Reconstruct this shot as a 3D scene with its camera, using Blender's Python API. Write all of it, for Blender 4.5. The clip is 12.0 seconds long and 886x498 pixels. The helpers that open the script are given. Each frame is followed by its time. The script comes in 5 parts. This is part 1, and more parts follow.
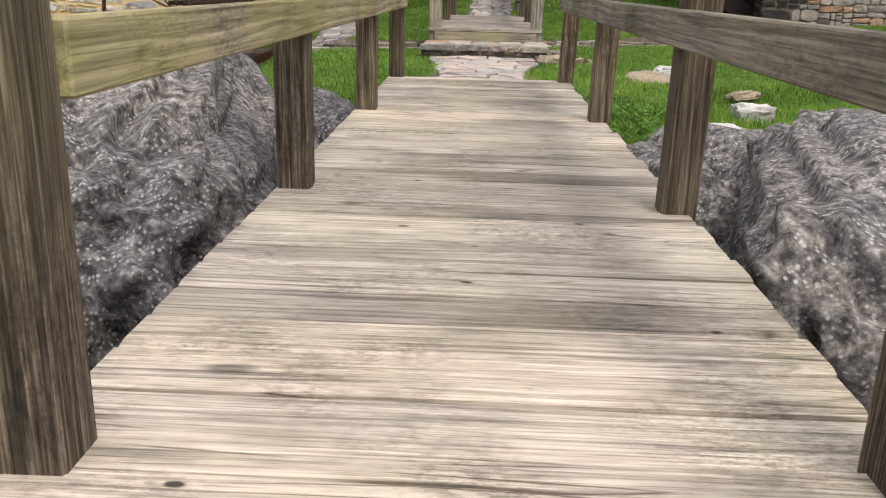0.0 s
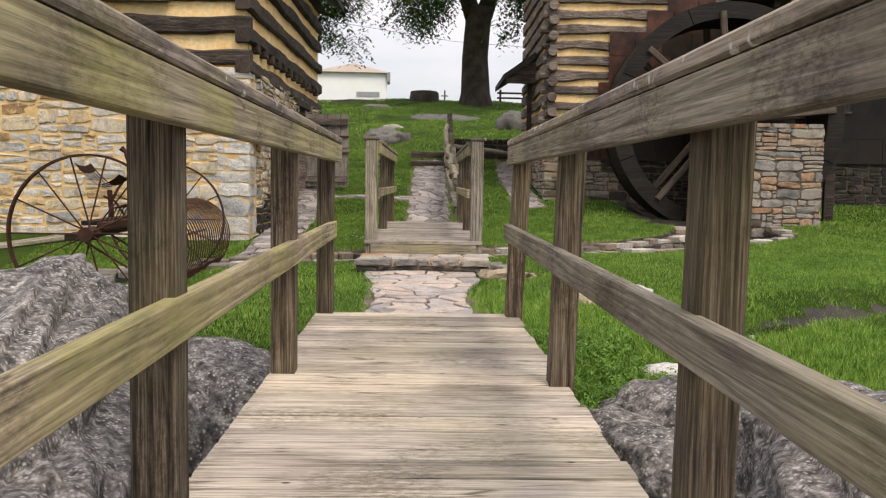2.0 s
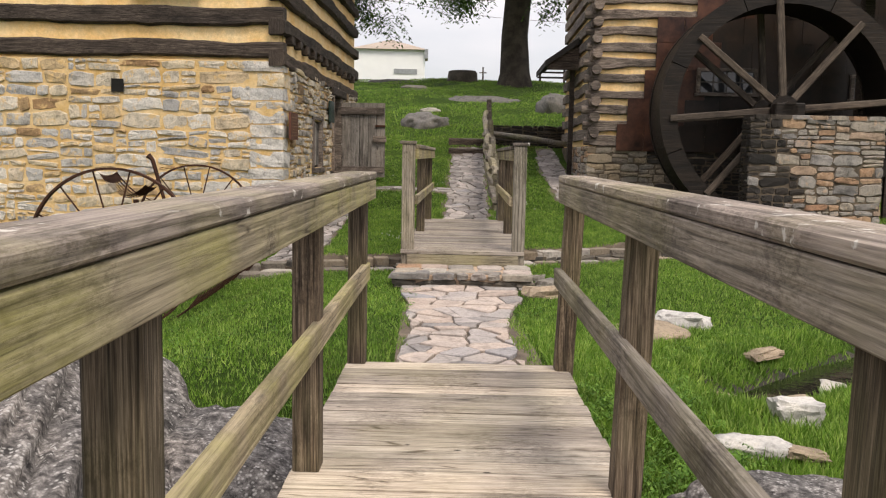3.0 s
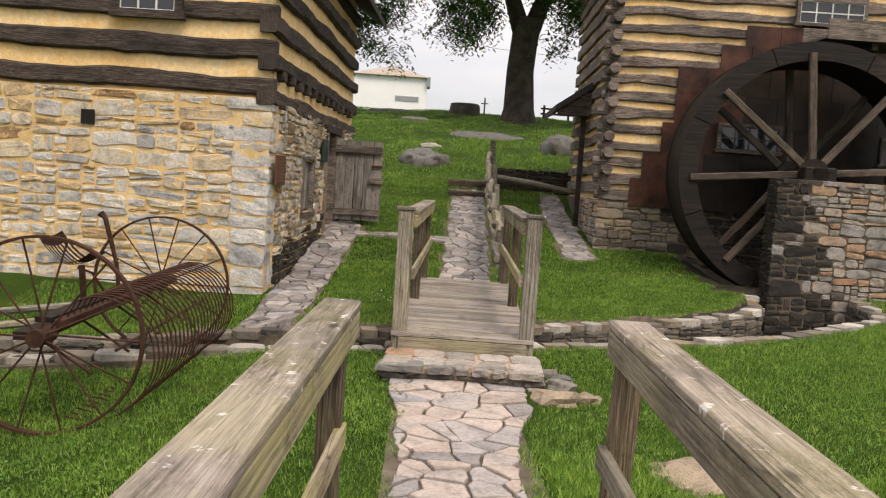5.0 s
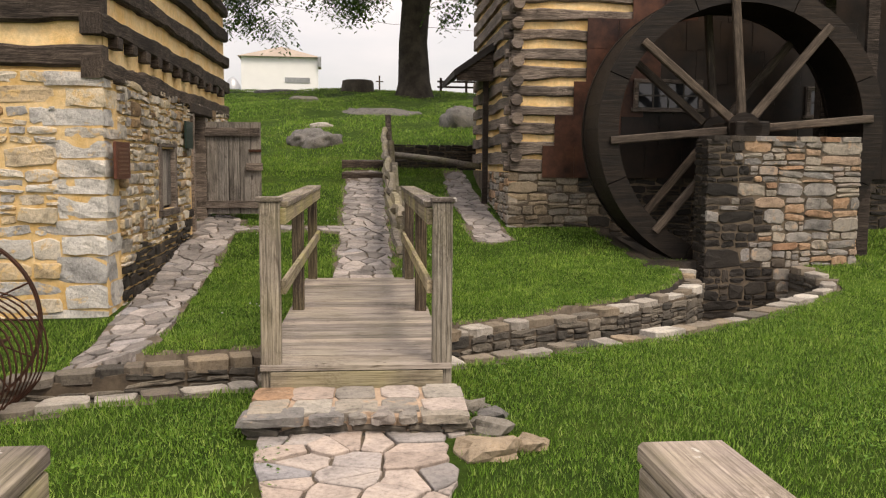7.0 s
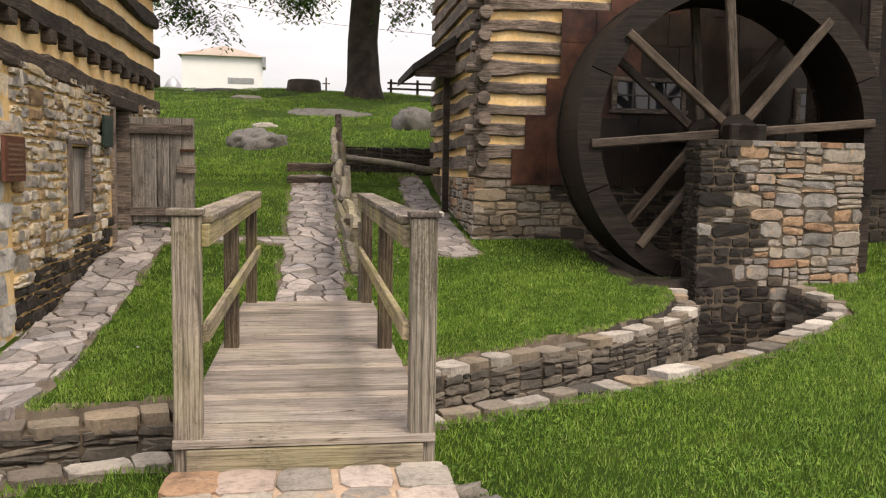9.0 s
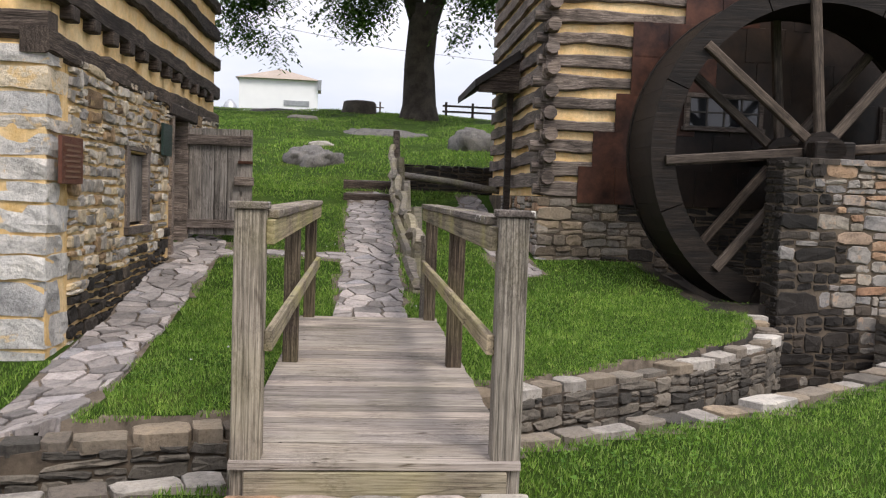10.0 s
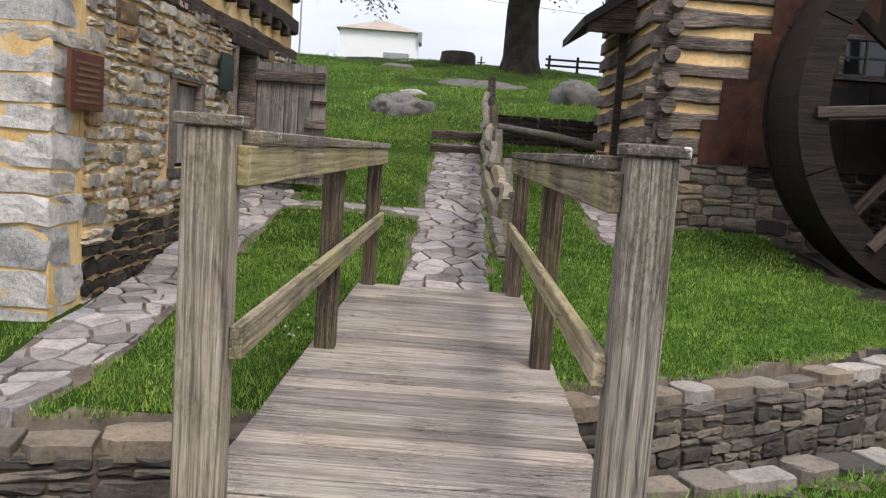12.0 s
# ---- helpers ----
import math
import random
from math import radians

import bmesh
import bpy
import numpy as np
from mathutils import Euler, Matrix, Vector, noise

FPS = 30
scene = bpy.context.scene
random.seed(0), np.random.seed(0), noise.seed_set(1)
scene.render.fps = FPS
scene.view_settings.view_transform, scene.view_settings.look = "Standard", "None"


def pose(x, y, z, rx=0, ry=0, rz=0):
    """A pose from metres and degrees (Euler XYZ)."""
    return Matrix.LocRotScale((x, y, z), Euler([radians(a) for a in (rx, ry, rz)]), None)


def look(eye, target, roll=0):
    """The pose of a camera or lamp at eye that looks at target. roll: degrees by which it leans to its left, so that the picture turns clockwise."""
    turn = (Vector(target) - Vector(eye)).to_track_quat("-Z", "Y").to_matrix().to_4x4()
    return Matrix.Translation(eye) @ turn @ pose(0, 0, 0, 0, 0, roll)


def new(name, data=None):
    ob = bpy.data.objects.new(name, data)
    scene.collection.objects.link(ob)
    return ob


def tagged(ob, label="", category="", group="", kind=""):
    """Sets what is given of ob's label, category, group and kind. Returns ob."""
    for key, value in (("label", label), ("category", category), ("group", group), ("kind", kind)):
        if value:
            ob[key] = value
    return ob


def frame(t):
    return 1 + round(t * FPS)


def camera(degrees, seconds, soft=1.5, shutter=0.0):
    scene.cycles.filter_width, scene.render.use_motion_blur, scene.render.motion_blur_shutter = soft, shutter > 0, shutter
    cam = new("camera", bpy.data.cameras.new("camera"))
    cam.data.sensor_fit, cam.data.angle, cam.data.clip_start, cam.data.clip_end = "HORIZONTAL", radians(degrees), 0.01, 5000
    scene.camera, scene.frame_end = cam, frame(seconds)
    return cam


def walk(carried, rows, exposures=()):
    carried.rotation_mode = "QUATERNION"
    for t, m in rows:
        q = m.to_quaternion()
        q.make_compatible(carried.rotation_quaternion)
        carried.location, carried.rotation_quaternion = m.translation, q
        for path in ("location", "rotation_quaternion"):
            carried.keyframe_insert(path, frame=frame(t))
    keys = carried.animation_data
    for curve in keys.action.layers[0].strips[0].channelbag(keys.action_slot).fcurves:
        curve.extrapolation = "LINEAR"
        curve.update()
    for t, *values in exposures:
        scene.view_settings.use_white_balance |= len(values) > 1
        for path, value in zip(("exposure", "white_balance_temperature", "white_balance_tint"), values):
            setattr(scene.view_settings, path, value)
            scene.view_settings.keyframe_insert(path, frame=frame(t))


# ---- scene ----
cam = camera(55.1, 12.0, soft=1.2)
PATH = [
    (0, (0.091, 0.233, 0.559), (0.087, 2.144, -0.034), 1.4),
    (0.5, (0.136, 0.343, 0.623), (0.058, 2.301, 0.224), 0.9),
    (1, (0.113, 0.454, 0.674), (0.112, 2.442, 0.459), 1.0),
    (1.5, (0.067, 0.665, 0.73), (0.25, 2.649, 0.56), 0.5),
    (2, (0.115, 0.916, 0.75), (0.242, 2.905, 0.591), 0.9),
    (2.5, (0.172, 1.227, 0.945), (0.171, 3.219, 0.771), 1.6),
    (3, (0.103, 1.387, 1.075), (0.145, 3.375, 0.855), 1.1),
    (3.2, (0.09, 1.448, 1.156), (0.183, 3.43, 0.905), 0.4),
    (4.8, (0.073, 2.351, 1.448), (0.11, 4.341, 1.261), 4.2),
    (5, (0.052, 2.579, 1.456), (0.108, 4.571, 1.295), 3.9),
    (5.5, (0.115, 3.037, 1.464), (0.205, 5.033, 1.36), 2.0),
    (6, (0.09, 3.487, 1.452), (0.255, 5.477, 1.328), 2.4),
    (6.5, (0.194, 3.982, 1.411), (0.435, 5.955, 1.197), 0.7),
    (7, (0.276, 4.407, 1.426), (0.551, 6.378, 1.227), 0.4),
    (7.2, (0.286, 4.518, 1.443), (0.578, 6.488, 1.262), 0.4),
    (9, (0.301, 5.86, 1.409), (0.702, 7.81, 1.224), 1.0),
    (9.5, (0.301, 6.1, 1.389), (0.663, 8.061, 1.238), 2.2),
    (10, (0.21, 6.323, 1.263), (0.499, 8.298, 1.137), 2.0),
    (10.5, (0.215, 6.749, 1.128), (0.399, 8.734, 0.968), 1.1),
    (11, (0.252, 7.008, 1.103), (0.487, 8.988, 0.943), 2.5),
    (11.5, (0.327, 7.435, 1.112), (0.561, 9.41, 0.898), 3.8),
    (12, (0.453, 7.773, 1.161), (0.524, 9.759, 0.929), 4.1),
]
BALANCE = [(0.0, 0.50, 6500, 10), (2.0, 0.48, 6800, 12), (5.0, 0.48, 7000, 13), (6.5, 0.48, 7500, 15), (7.2, 0.52, 7350, 14), (9.0, 0.66, 7300, 15), (9.5, 0.63, 6750, 14), (10.5, 0.54, 6250, 14), (12.0, 0.57, 6250, 13)]
walk(cam, [(t, look(eye, target, roll)) for t, eye, target, roll in PATH], BALANCE)

# ---- world, sun, exposure ----
world = bpy.data.worlds.new("overcast_sky")
scene.world = world
world.use_nodes = True
wn, wl = world.node_tree.nodes, world.node_tree.links
wn.clear()
w_out = wn.new("ShaderNodeOutputWorld")
w_bg = wn.new("ShaderNodeBackground")
w_sky = wn.new("ShaderNodeTexSky")
w_sky.sky_type, w_sky.sun_disc = "NISHITA", False
w_sky.sun_elevation, w_sky.sun_rotation = radians(52), radians(215)
w_tc = wn.new("ShaderNodeTexCoord")
w_map = wn.new("ShaderNodeMapping")
w_map.inputs["Scale"].default_value = (1.0, 1.0, 3.2)
w_noise = wn.new("ShaderNodeTexNoise")
w_noise.inputs["Scale"].default_value, w_noise.inputs["Detail"].default_value = 2.6, 6.0
w_ramp = wn.new("ShaderNodeValToRGB")
w_ramp.color_ramp.elements[0].position, w_ramp.color_ramp.elements[0].color = 0.36, (0.62, 0.62, 0.62, 1)
w_ramp.color_ramp.elements[1].position, w_ramp.color_ramp.elements[1].color = 0.62, (1, 1, 1, 1)
w_mix = wn.new("ShaderNodeMixRGB")
w_mix.inputs["Color2"].default_value = (9.35, 9.4, 10.0, 1)
wl.new(w_tc.outputs["Generated"], w_map.inputs["Vector"])
wl.new(w_map.outputs["Vector"], w_noise.inputs["Vector"])
wl.new(w_noise.outputs["Fac"], w_ramp.inputs["Fac"])
wl.new(w_ramp.outputs["Color"], w_mix.inputs["Fac"])
wl.new(w_sky.outputs["Color"], w_mix.inputs["Color1"])
w_sep = wn.new("ShaderNodeSeparateXYZ")
w_grad = wn.new("ShaderNodeMapRange")
w_grad.inputs["From Min"].default_value, w_grad.inputs["From Max"].default_value = 0.05, 0.9
w_grad.inputs["To Min"].default_value, w_grad.inputs["To Max"].default_value = 0.77, 1.66
w_mul = wn.new("ShaderNodeVectorMath")
w_mul.operation = "MULTIPLY"
wl.new(w_tc.outputs["Generated"], w_sep.inputs["Vector"])
wl.new(w_sep.outputs["Z"], w_grad.inputs["Value"])
wl.new(w_mix.outputs["Color"], w_mul.inputs[0])
wl.new(w_grad.outputs["Result"], w_mul.inputs[1])
wl.new(w_mul.outputs["Vector"], w_bg.inputs["Color"])
w_bg.inputs["Strength"].default_value = 0.088
wl.new(w_bg.outputs["Background"], w_out.inputs["Surface"])

sun_data = bpy.data.lights.new("sun", "SUN")
sun_data.energy, sun_data.angle, sun_data.color = 1.85, radians(20), (1.0, 0.93, 0.82)
sun = new("sun", sun_data)
sun.matrix_world = look((4, -8, 13), (0, 0, 0))


# ---- materials ----
def material(name):
    m = bpy.data.materials.new(name)
    m.use_nodes = True
    return m, m.node_tree.nodes, m.node_tree.links, m.node_tree.nodes["Principled BSDF"]


def coords(n, l, scale, world_space=False, wobble=True):
    """Vector for textures: object space shifted per object, or world space."""
    mp = n.new("ShaderNodeMapping")
    mp.inputs["Scale"].default_value = scale
    if world_space:
        g = n.new("ShaderNodeNewGeometry")
        l.new(g.outputs["Position"], mp.inputs["Vector"])
        return mp.outputs["Vector"]
    tc = n.new("ShaderNodeTexCoord")
    oi = n.new("ShaderNodeObjectInfo")
    mul = n.new("ShaderNodeMath")
    mul.operation = "MULTIPLY"
    mul.inputs[1].default_value = 37.0
    l.new(oi.outputs["Random"], mul.inputs[0])
    add = n.new("ShaderNodeVectorMath")
    add.operation = "ADD"
    l.new(tc.outputs["Object"], add.inputs[0])
    l.new(mul.outputs[0], add.inputs[1])
    l.new(add.outputs["Vector"], mp.inputs["Vector"])
    return mp.outputs["Vector"]


def noise_node(n, l, vec, scale, detail=5.0, rough=0.6, distort=0.0):
    t = n.new("ShaderNodeTexNoise")
    t.inputs["Scale"].default_value, t.inputs["Detail"].default_value = scale, detail
    t.inputs["Roughness"].default_value, t.inputs["Distortion"].default_value = rough, distort
    l.new(vec, t.inputs["Vector"])
    return t.outputs["Fac"]


def ramp(n, l, fac, stops, constant=False):
    r = n.new("ShaderNodeValToRGB")
    e = r.color_ramp.elements
    while len(e) < len(stops):
        e.new(0.5)
    for k, (p, c) in enumerate(stops):
        e[k].position = p
        e[k].color = (*c, 1) if len(c) == 3 else c
    if constant:
        r.color_ramp.interpolation = "CONSTANT"
    l.new(fac, r.inputs["Fac"])
    return r.outputs["Color"]


def grey(a):
    return (a, a, a)


def mixc(n, l, fac, a, b, mode="MIX"):
    x = n.new("ShaderNodeMixRGB")
    x.blend_type = mode
    for key, v in (("Fac", fac), ("Color1", a), ("Color2", b)):
        if hasattr(v, "is_linked"):
            l.new(v, x.inputs[key])
        elif isinstance(v, tuple):
            x.inputs[key].default_value = (*v, 1)
        else:
            x.inputs[key].default_value = v
    return x.outputs["Color"]


def relief(n, l, bsdf, height, strength, distance):
    b = n.new("ShaderNodeBump")
    b.inputs["Strength"].default_value, b.inputs["Distance"].default_value = strength, distance
    l.new(height, b.inputs["Height"])
    l.new(b.outputs["Normal"], bsdf.inputs["Normal"])


def wood(name, along, dark, mid, light, moss=0.0, lichen=0.0, grime=0.5, rough=0.85, relief_by=0.5, grain=0.6, cracks=0.7, streaks=0.75, spots=0.0):
    """Weathered timber with its grain along the axis 0, 1 or 2."""
    m, n, l, b = material(name)
    sc = [1.0, 1.0, 1.0]
    sc[along] = 0.06
    v = coords(n, l, tuple(sc))
    sf = [1.0, 1.0, 1.0]
    sf[along] = 0.025
    fine = noise_node(n, l, coords(n, l, tuple(sf)), 230, 4, 0.65, 0.2)
    wv = n.new("ShaderNodeTexWave")
    wv.wave_type, wv.bands_direction = "BANDS", ("Y", "Z", "X")[along]
    wv.inputs["Scale"].default_value, wv.inputs["Distortion"].default_value = 9.0, 7.0
    wv.inputs["Detail"].default_value, wv.inputs["Detail Scale"].default_value = 3.0, 2.2
    l.new(v, wv.inputs["Vector"])
    bands = wv.outputs["Fac"]
    sc2 = [1.0, 1.0, 1.0]
    sc2[along] = 0.35
    blot = noise_node(n, l, coords(n, l, tuple(sc2)), 4.0, 5, 0.65)
    ss = [1.0, 1.0, 1.0]
    ss[along] = 0.016
    streak = noise_node(n, l, coords(n, l, tuple(ss)), 70.0, 6, 0.72, 0.3)
    oi = n.new("ShaderNodeObjectInfo")
    base = ramp(n, l, fine, [(0.26, dark), (0.47, mid), (0.72, light)])
    base = mixc(n, l, grain, base, ramp(n, l, bands, [(0.0, grey(0.35)), (0.22, grey(0.85)), (0.5, grey(1.05)), (0.8, grey(0.92))]), "MULTIPLY")
    base = mixc(n, l, grime, base, ramp(n, l, blot, [(0.38, grey(0.30)), (0.52, grey(0.95)), (1.0, grey(1.0))]), "MULTIPLY")
    base = mixc(n, l, streaks, base, ramp(n, l, streak, [(0.33, grey(0.22)), (0.42, grey(0.70)), (0.50, grey(1.0)), (0.66, grey(1.16))]), "MULTIPLY")
    tone = ramp(n, l, oi.outputs["Random"], [(0.0, (0.66, 0.64, 0.63)), (0.5, (0.95, 0.94, 0.92)), (1.0, (1.15, 1.09, 1.02))])
    base = mixc(n, l, 1.0, base, tone, "MULTIPLY")
    sc3 = [1.0, 1.0, 1.0]
    sc3[along] = 0.045
    cv = n.new("ShaderNodeTexVoronoi")
    cv.feature = "DISTANCE_TO_EDGE"
    cv.inputs["Scale"].default_value = 34.0
    l.new(coords(n, l, tuple(sc3)), cv.inputs["Vector"])
    where = noise_node(n, l, coords(n, l, tuple(sc2)), 9.0, 3, 0.6)
    line = ramp(n, l, cv.outputs["Distance"], [(0.0, grey(1.0)), (0.045, grey(0.0))])
    line = mixc(n, l, 1.0, line, ramp(n, l, where, [(0.47, grey(0.0)), (0.60, grey(cracks))]), "MULTIPLY")
    base = mixc(n, l, line, base, mixc(n, l, 1.0, base, (0.20, 0.17, 0.15), "MULTIPLY"))
    dots = noise_node(n, l, coords(n, l, tuple(sc2)), 95.0, 6, 0.8)
    dirt_zone = noise_node(n, l, coords(n, l, (1, 1, 1), True), 2.6, 4, 0.6)
    speck = mixc(n, l, 1.0, ramp(n, l, dots, [(0.45, grey(0.0)), (0.57, grey(0.75))]), ramp(n, l, dirt_zone, [(0.44, grey(0.0)), (0.60, grey(1.0))]), "MULTIPLY")
    base = mixc(n, l, speck, base, mixc(n, l, 1.0, base, (0.38, 0.36, 0.35), "MULTIPLY"))
    if moss:
        w = noise_node(n, l, coords(n, l, (1, 1, 1), True), 1.7, 5, 0.6)
        f = ramp(n, l, w, [(0.43, grey(0.0)), (0.62, grey(moss))])
        base = mixc(n, l, mixc(n, l, 1.0, f, ramp(n, l, fine, [(0.35, grey(0.45)), (0.6, grey(1.0))]), "MULTIPLY"), base, (0.35, 0.32, 0.115))
    if lichen:
        w = noise_node(n, l, coords(n, l, (1, 1, 1), True), 14.0, 4, 0.6)
        f = ramp(n, l, w, [(0.62, grey(0.0)), (0.66, grey(lichen))])
        base = mixc(n, l, f, base, (0.52, 0.49, 0.44))
    kv = n.new("ShaderNodeTexVoronoi")
    sk = [3.2, 3.2, 3.2]
    sk[along] = 1.4
    kv.inputs["Scale"].default_value = 1.0
    l.new(coords(n, l, tuple(sk)), kv.inputs["Vector"])
    knot = ramp(n, l, kv.outputs["Distance"], [(0.035, grey(0.28)), (0.075, grey(1.0))])
    base = mixc(n, l, 0.85, base, knot, "MULTIPLY")
    if spots:
        pv = n.new("ShaderNodeTexVoronoi")
        sp = [9.0, 9.0, 9.0]
        sp[along] = 4.5
        pv.inputs["Scale"].default_value, pv.inputs["Randomness"].default_value = 1.0, 1.0
        l.new(coords(n, l, tuple(sp)), pv.inputs["Vector"])
        base = mixc(n, l, spots, base, ramp(n, l, pv.outputs["Distance"], [(0.045, grey(0.12)), (0.075, grey(1.0))]), "MULTIPLY")
    l.new(base, b.inputs["Base Color"])
    b.inputs["Roughness"].default_value = rough
    b.inputs["Specular IOR Level"].default_value = 0.25
    h = mixc(n, l, 0.5, mixc(n, l, 0.5, fine, streak), bands)
    relief(n, l, b, h, relief_by, 0.006)
    return m


def stone(name, stops, spots=0.0, dirt=0.6, scale=1.0, rough=0.9, bump=0.8, smear=None, smear_from=0.56):
    """Rough stone, its tint picked per object from the stops."""
    m, n, l, b = material(name)
    oi = n.new("ShaderNodeObjectInfo")
    v = coords(n, l, (1, 1, 1), True)
    tint = ramp(n, l, oi.outputs["Random"], stops)
    big = noise_node(n, l, v, 5.0 * scale, 6, 0.65, 0.4)
    fine = noise_node(n, l, v, 34.0 * scale, 8, 0.75)
    base = mixc(n, l, dirt, tint, ramp(n, l, big, [(0.32, grey(0.42)), (0.5, grey(0.95)), (0.72, (1.22, 1.18, 1.12))]), "MULTIPLY")
    base = mixc(n, l, 0.7, base, ramp(n, l, fine, [(0.30, grey(0.30)), (0.47, grey(0.95)), (0.72, grey(1.35))]), "MULTIPLY")
    if spots:
        w = noise_node(n, l, v, 34.0 * scale, 9, 0.85, 0.9)
        f = ramp(n, l, w, [(0.545, grey(0.0)), (0.60, grey(spots))])
        zone = noise_node(n, l, v, 3.0 * scale, 4, 0.6)
        f = mixc(n, l, 1.0, f, ramp(n, l, zone, [(0.35, grey(0.35)), (0.6, grey(1.0))]), "MULTIPLY")
        base = mixc(n, l, f, base, (0.50, 0.48, 0.46))
    if smear:
        w = noise_node(n, l, v, 6.5, 6, 0.68, 0.5)
        base = mixc(n, l, ramp(n, l, w, [(smear_from, grey(0.0)), (smear_from + 0.07, grey(0.8))]), base, smear)
    l.new(base, b.inputs["Base Color"])
    b.inputs["Roughness"].default_value = rough
    b.inputs["Specular IOR Level"].default_value = 0.3
    relief(n, l, b, mixc(n, l, 0.5, big, fine), bump, 0.03)
    return m


def plain(name, a, c, scale=8.0, rough=0.8, metal=0.0, bump=0.3, spec=0.3, world_space=True, depth=0.01):
    """A surface that wanders between two colours at two scales."""
    m, n, l, b = material(name)
    v = coords(n, l, (1, 1, 1), world_space)
    x = noise_node(n, l, v, scale, 6, 0.65)
    y = noise_node(n, l, v, scale * 7, 5, 0.7)
    base = mixc(n, l, ramp(n, l, x, [(0.35, grey(0.0)), (0.65, grey(1.0))]), a, c)
    base = mixc(n, l, 0.5, base, ramp(n, l, y, [(0.3, grey(0.6)), (0.7, grey(1.15))]), "MULTIPLY")
    l.new(base, b.inputs["Base Color"])
    b.inputs["Roughness"].default_value, b.inputs["Metallic"].default_value = rough, metal
    b.inputs["Specular IOR Level"].default_value = spec
    relief(n, l, b, y, bump, depth)
    return m


def leaf(name, a, c, d, translucent=0.25, islands=True):
    m, n, l, b = material(name)
    g = n.new("ShaderNodeNewGeometry")
    v = coords(n, l, (1, 1, 1), True)
    patch = noise_node(n, l, v, 0.8, 4, 0.6)
    base = ramp(n, l, g.outputs["Random Per Island"], [(0.0, a), (0.55, c), (1.0, d)])
    base = mixc(n, l, 0.6, base, ramp(n, l, patch, [(0.35, (0.70, 0.74, 0.66)), (0.62, (1.15, 1.1, 1.0))]), "MULTIPLY")
    clump = noise_node(n, l, v, 7.0, 4, 0.6)
    base = mixc(n, l, 0.75, base, ramp(n, l, clump, [(0.36, (0.55, 0.62, 0.55)), (0.52, (1.0, 1.0, 1.0)), (0.68, (1.3, 1.22, 1.1))]), "MULTIPLY")
    l.new(base, b.inputs["Base Color"])
    b.inputs["Roughness"].default_value = 0.6
    b.inputs["Specular IOR Level"].default_value = 0.2
    t = n.new("ShaderNodeBsdfTranslucent")
    l.new(base, t.inputs["Color"])
    s = n.new("ShaderNodeMixShader")
    s.inputs["Fac"].default_value = translucent
    out = n["Material Output"]
    l.new(b.outputs["BSDF"], s.inputs[1])
    l.new(t.outputs["BSDF"], s.inputs[2])
    l.new(s.outputs["Shader"], out.inputs["Surface"])
    return m


DECK = wood("deck_wood", 0, (0.22, 0.18, 0.145), (0.47, 0.41, 0.345), (0.66, 0.595, 0.52), moss=0.15, grime=0.55, grain=0.2, cracks=1.0, streaks=0.85, spots=1.0)
GREY_DECK = wood("grey_deck_wood", 0, (0.20, 0.172, 0.15), (0.315, 0.278, 0.245), (0.41, 0.368, 0.33), moss=0.1, grime=0.5, grain=0.2, cracks=1.0, streaks=0.9, spots=0.8)
POST = wood("post_wood", 2, (0.016, 0.011, 0.008), (0.105, 0.078, 0.055), (0.30, 0.245, 0.185), moss=0.1, grime=0.6, grain=0.85)
PALE_POST = wood("pale_post_wood", 2, (0.085, 0.074, 0.058), (0.27, 0.242, 0.20), (0.44, 0.40, 0.34), moss=0.14, grime=0.5, grain=0.8)
RAIL = wood("rail_wood", 1, (0.24, 0.20, 0.135), (0.35, 0.30, 0.21), (0.43, 0.375, 0.27), cracks=0.9, moss=0.75, grime=0.65)
GREY_RAIL = wood("grey_rail_wood", 1, (0.11, 0.092, 0.074), (0.235, 0.205, 0.17), (0.36, 0.32, 0.275), moss=0.2, grime=0.6)
CAP = wood("cap_wood", 1, (0.13, 0.108, 0.098), (0.265, 0.228, 0.205), (0.39, 0.345, 0.31), moss=0.3, lichen=0.9, grime=0.7)
FASCIA = wood("fascia_wood", 0, (0.10, 0.085, 0.06), (0.27, 0.235, 0.17), (0.36, 0.32, 0.25), moss=0.3)
GREY_PLANK = wood("grey_plank", 0, (0.09, 0.08, 0.072), (0.25, 0.23, 0.21), (0.40, 0.37, 0.34), grime=0.6)
DARK_LOG = wood("dark_log", 0, (0.008, 0.006, 0.005), (0.054, 0.041, 0.033), (0.22, 0.18, 0.15), grime=0.6, relief_by=0.9)
GREY_LOG = wood("grey_log", 0, (0.030, 0.023, 0.019), (0.185, 0.150, 0.128), (0.50, 0.43, 0.375), grime=0.7, relief_by=0.9)
GREY_BOARD = wood("grey_board", 2, (0.09, 0.08, 0.072), (0.26, 0.24, 0.22), (0.42, 0.39, 0.36), grime=0.6)
FENCE_WOOD = wood("fence_wood", 0, (0.08, 0.07, 0.06), (0.25, 0.225, 0.195), (0.42, 0.385, 0.34), moss=0.3)
WHEEL_WOOD = wood("wheel_wood", 0, (0.006, 0.004, 0.003), (0.018, 0.0125, 0.0085), (0.048, 0.034, 0.025), grime=0.7, rough=0.6)
SPOKE_WOOD = wood("spoke_wood", 0, (0.028, 0.021, 0.016), (0.095, 0.073, 0.056), (0.21, 0.17, 0.135), grime=0.7, rough=0.65)
DAUB = plain("cream_daub", (0.84, 0.54, 0.22), (0.92, 0.69, 0.38), 2.2, 0.95, bump=0.7, depth=0.02)
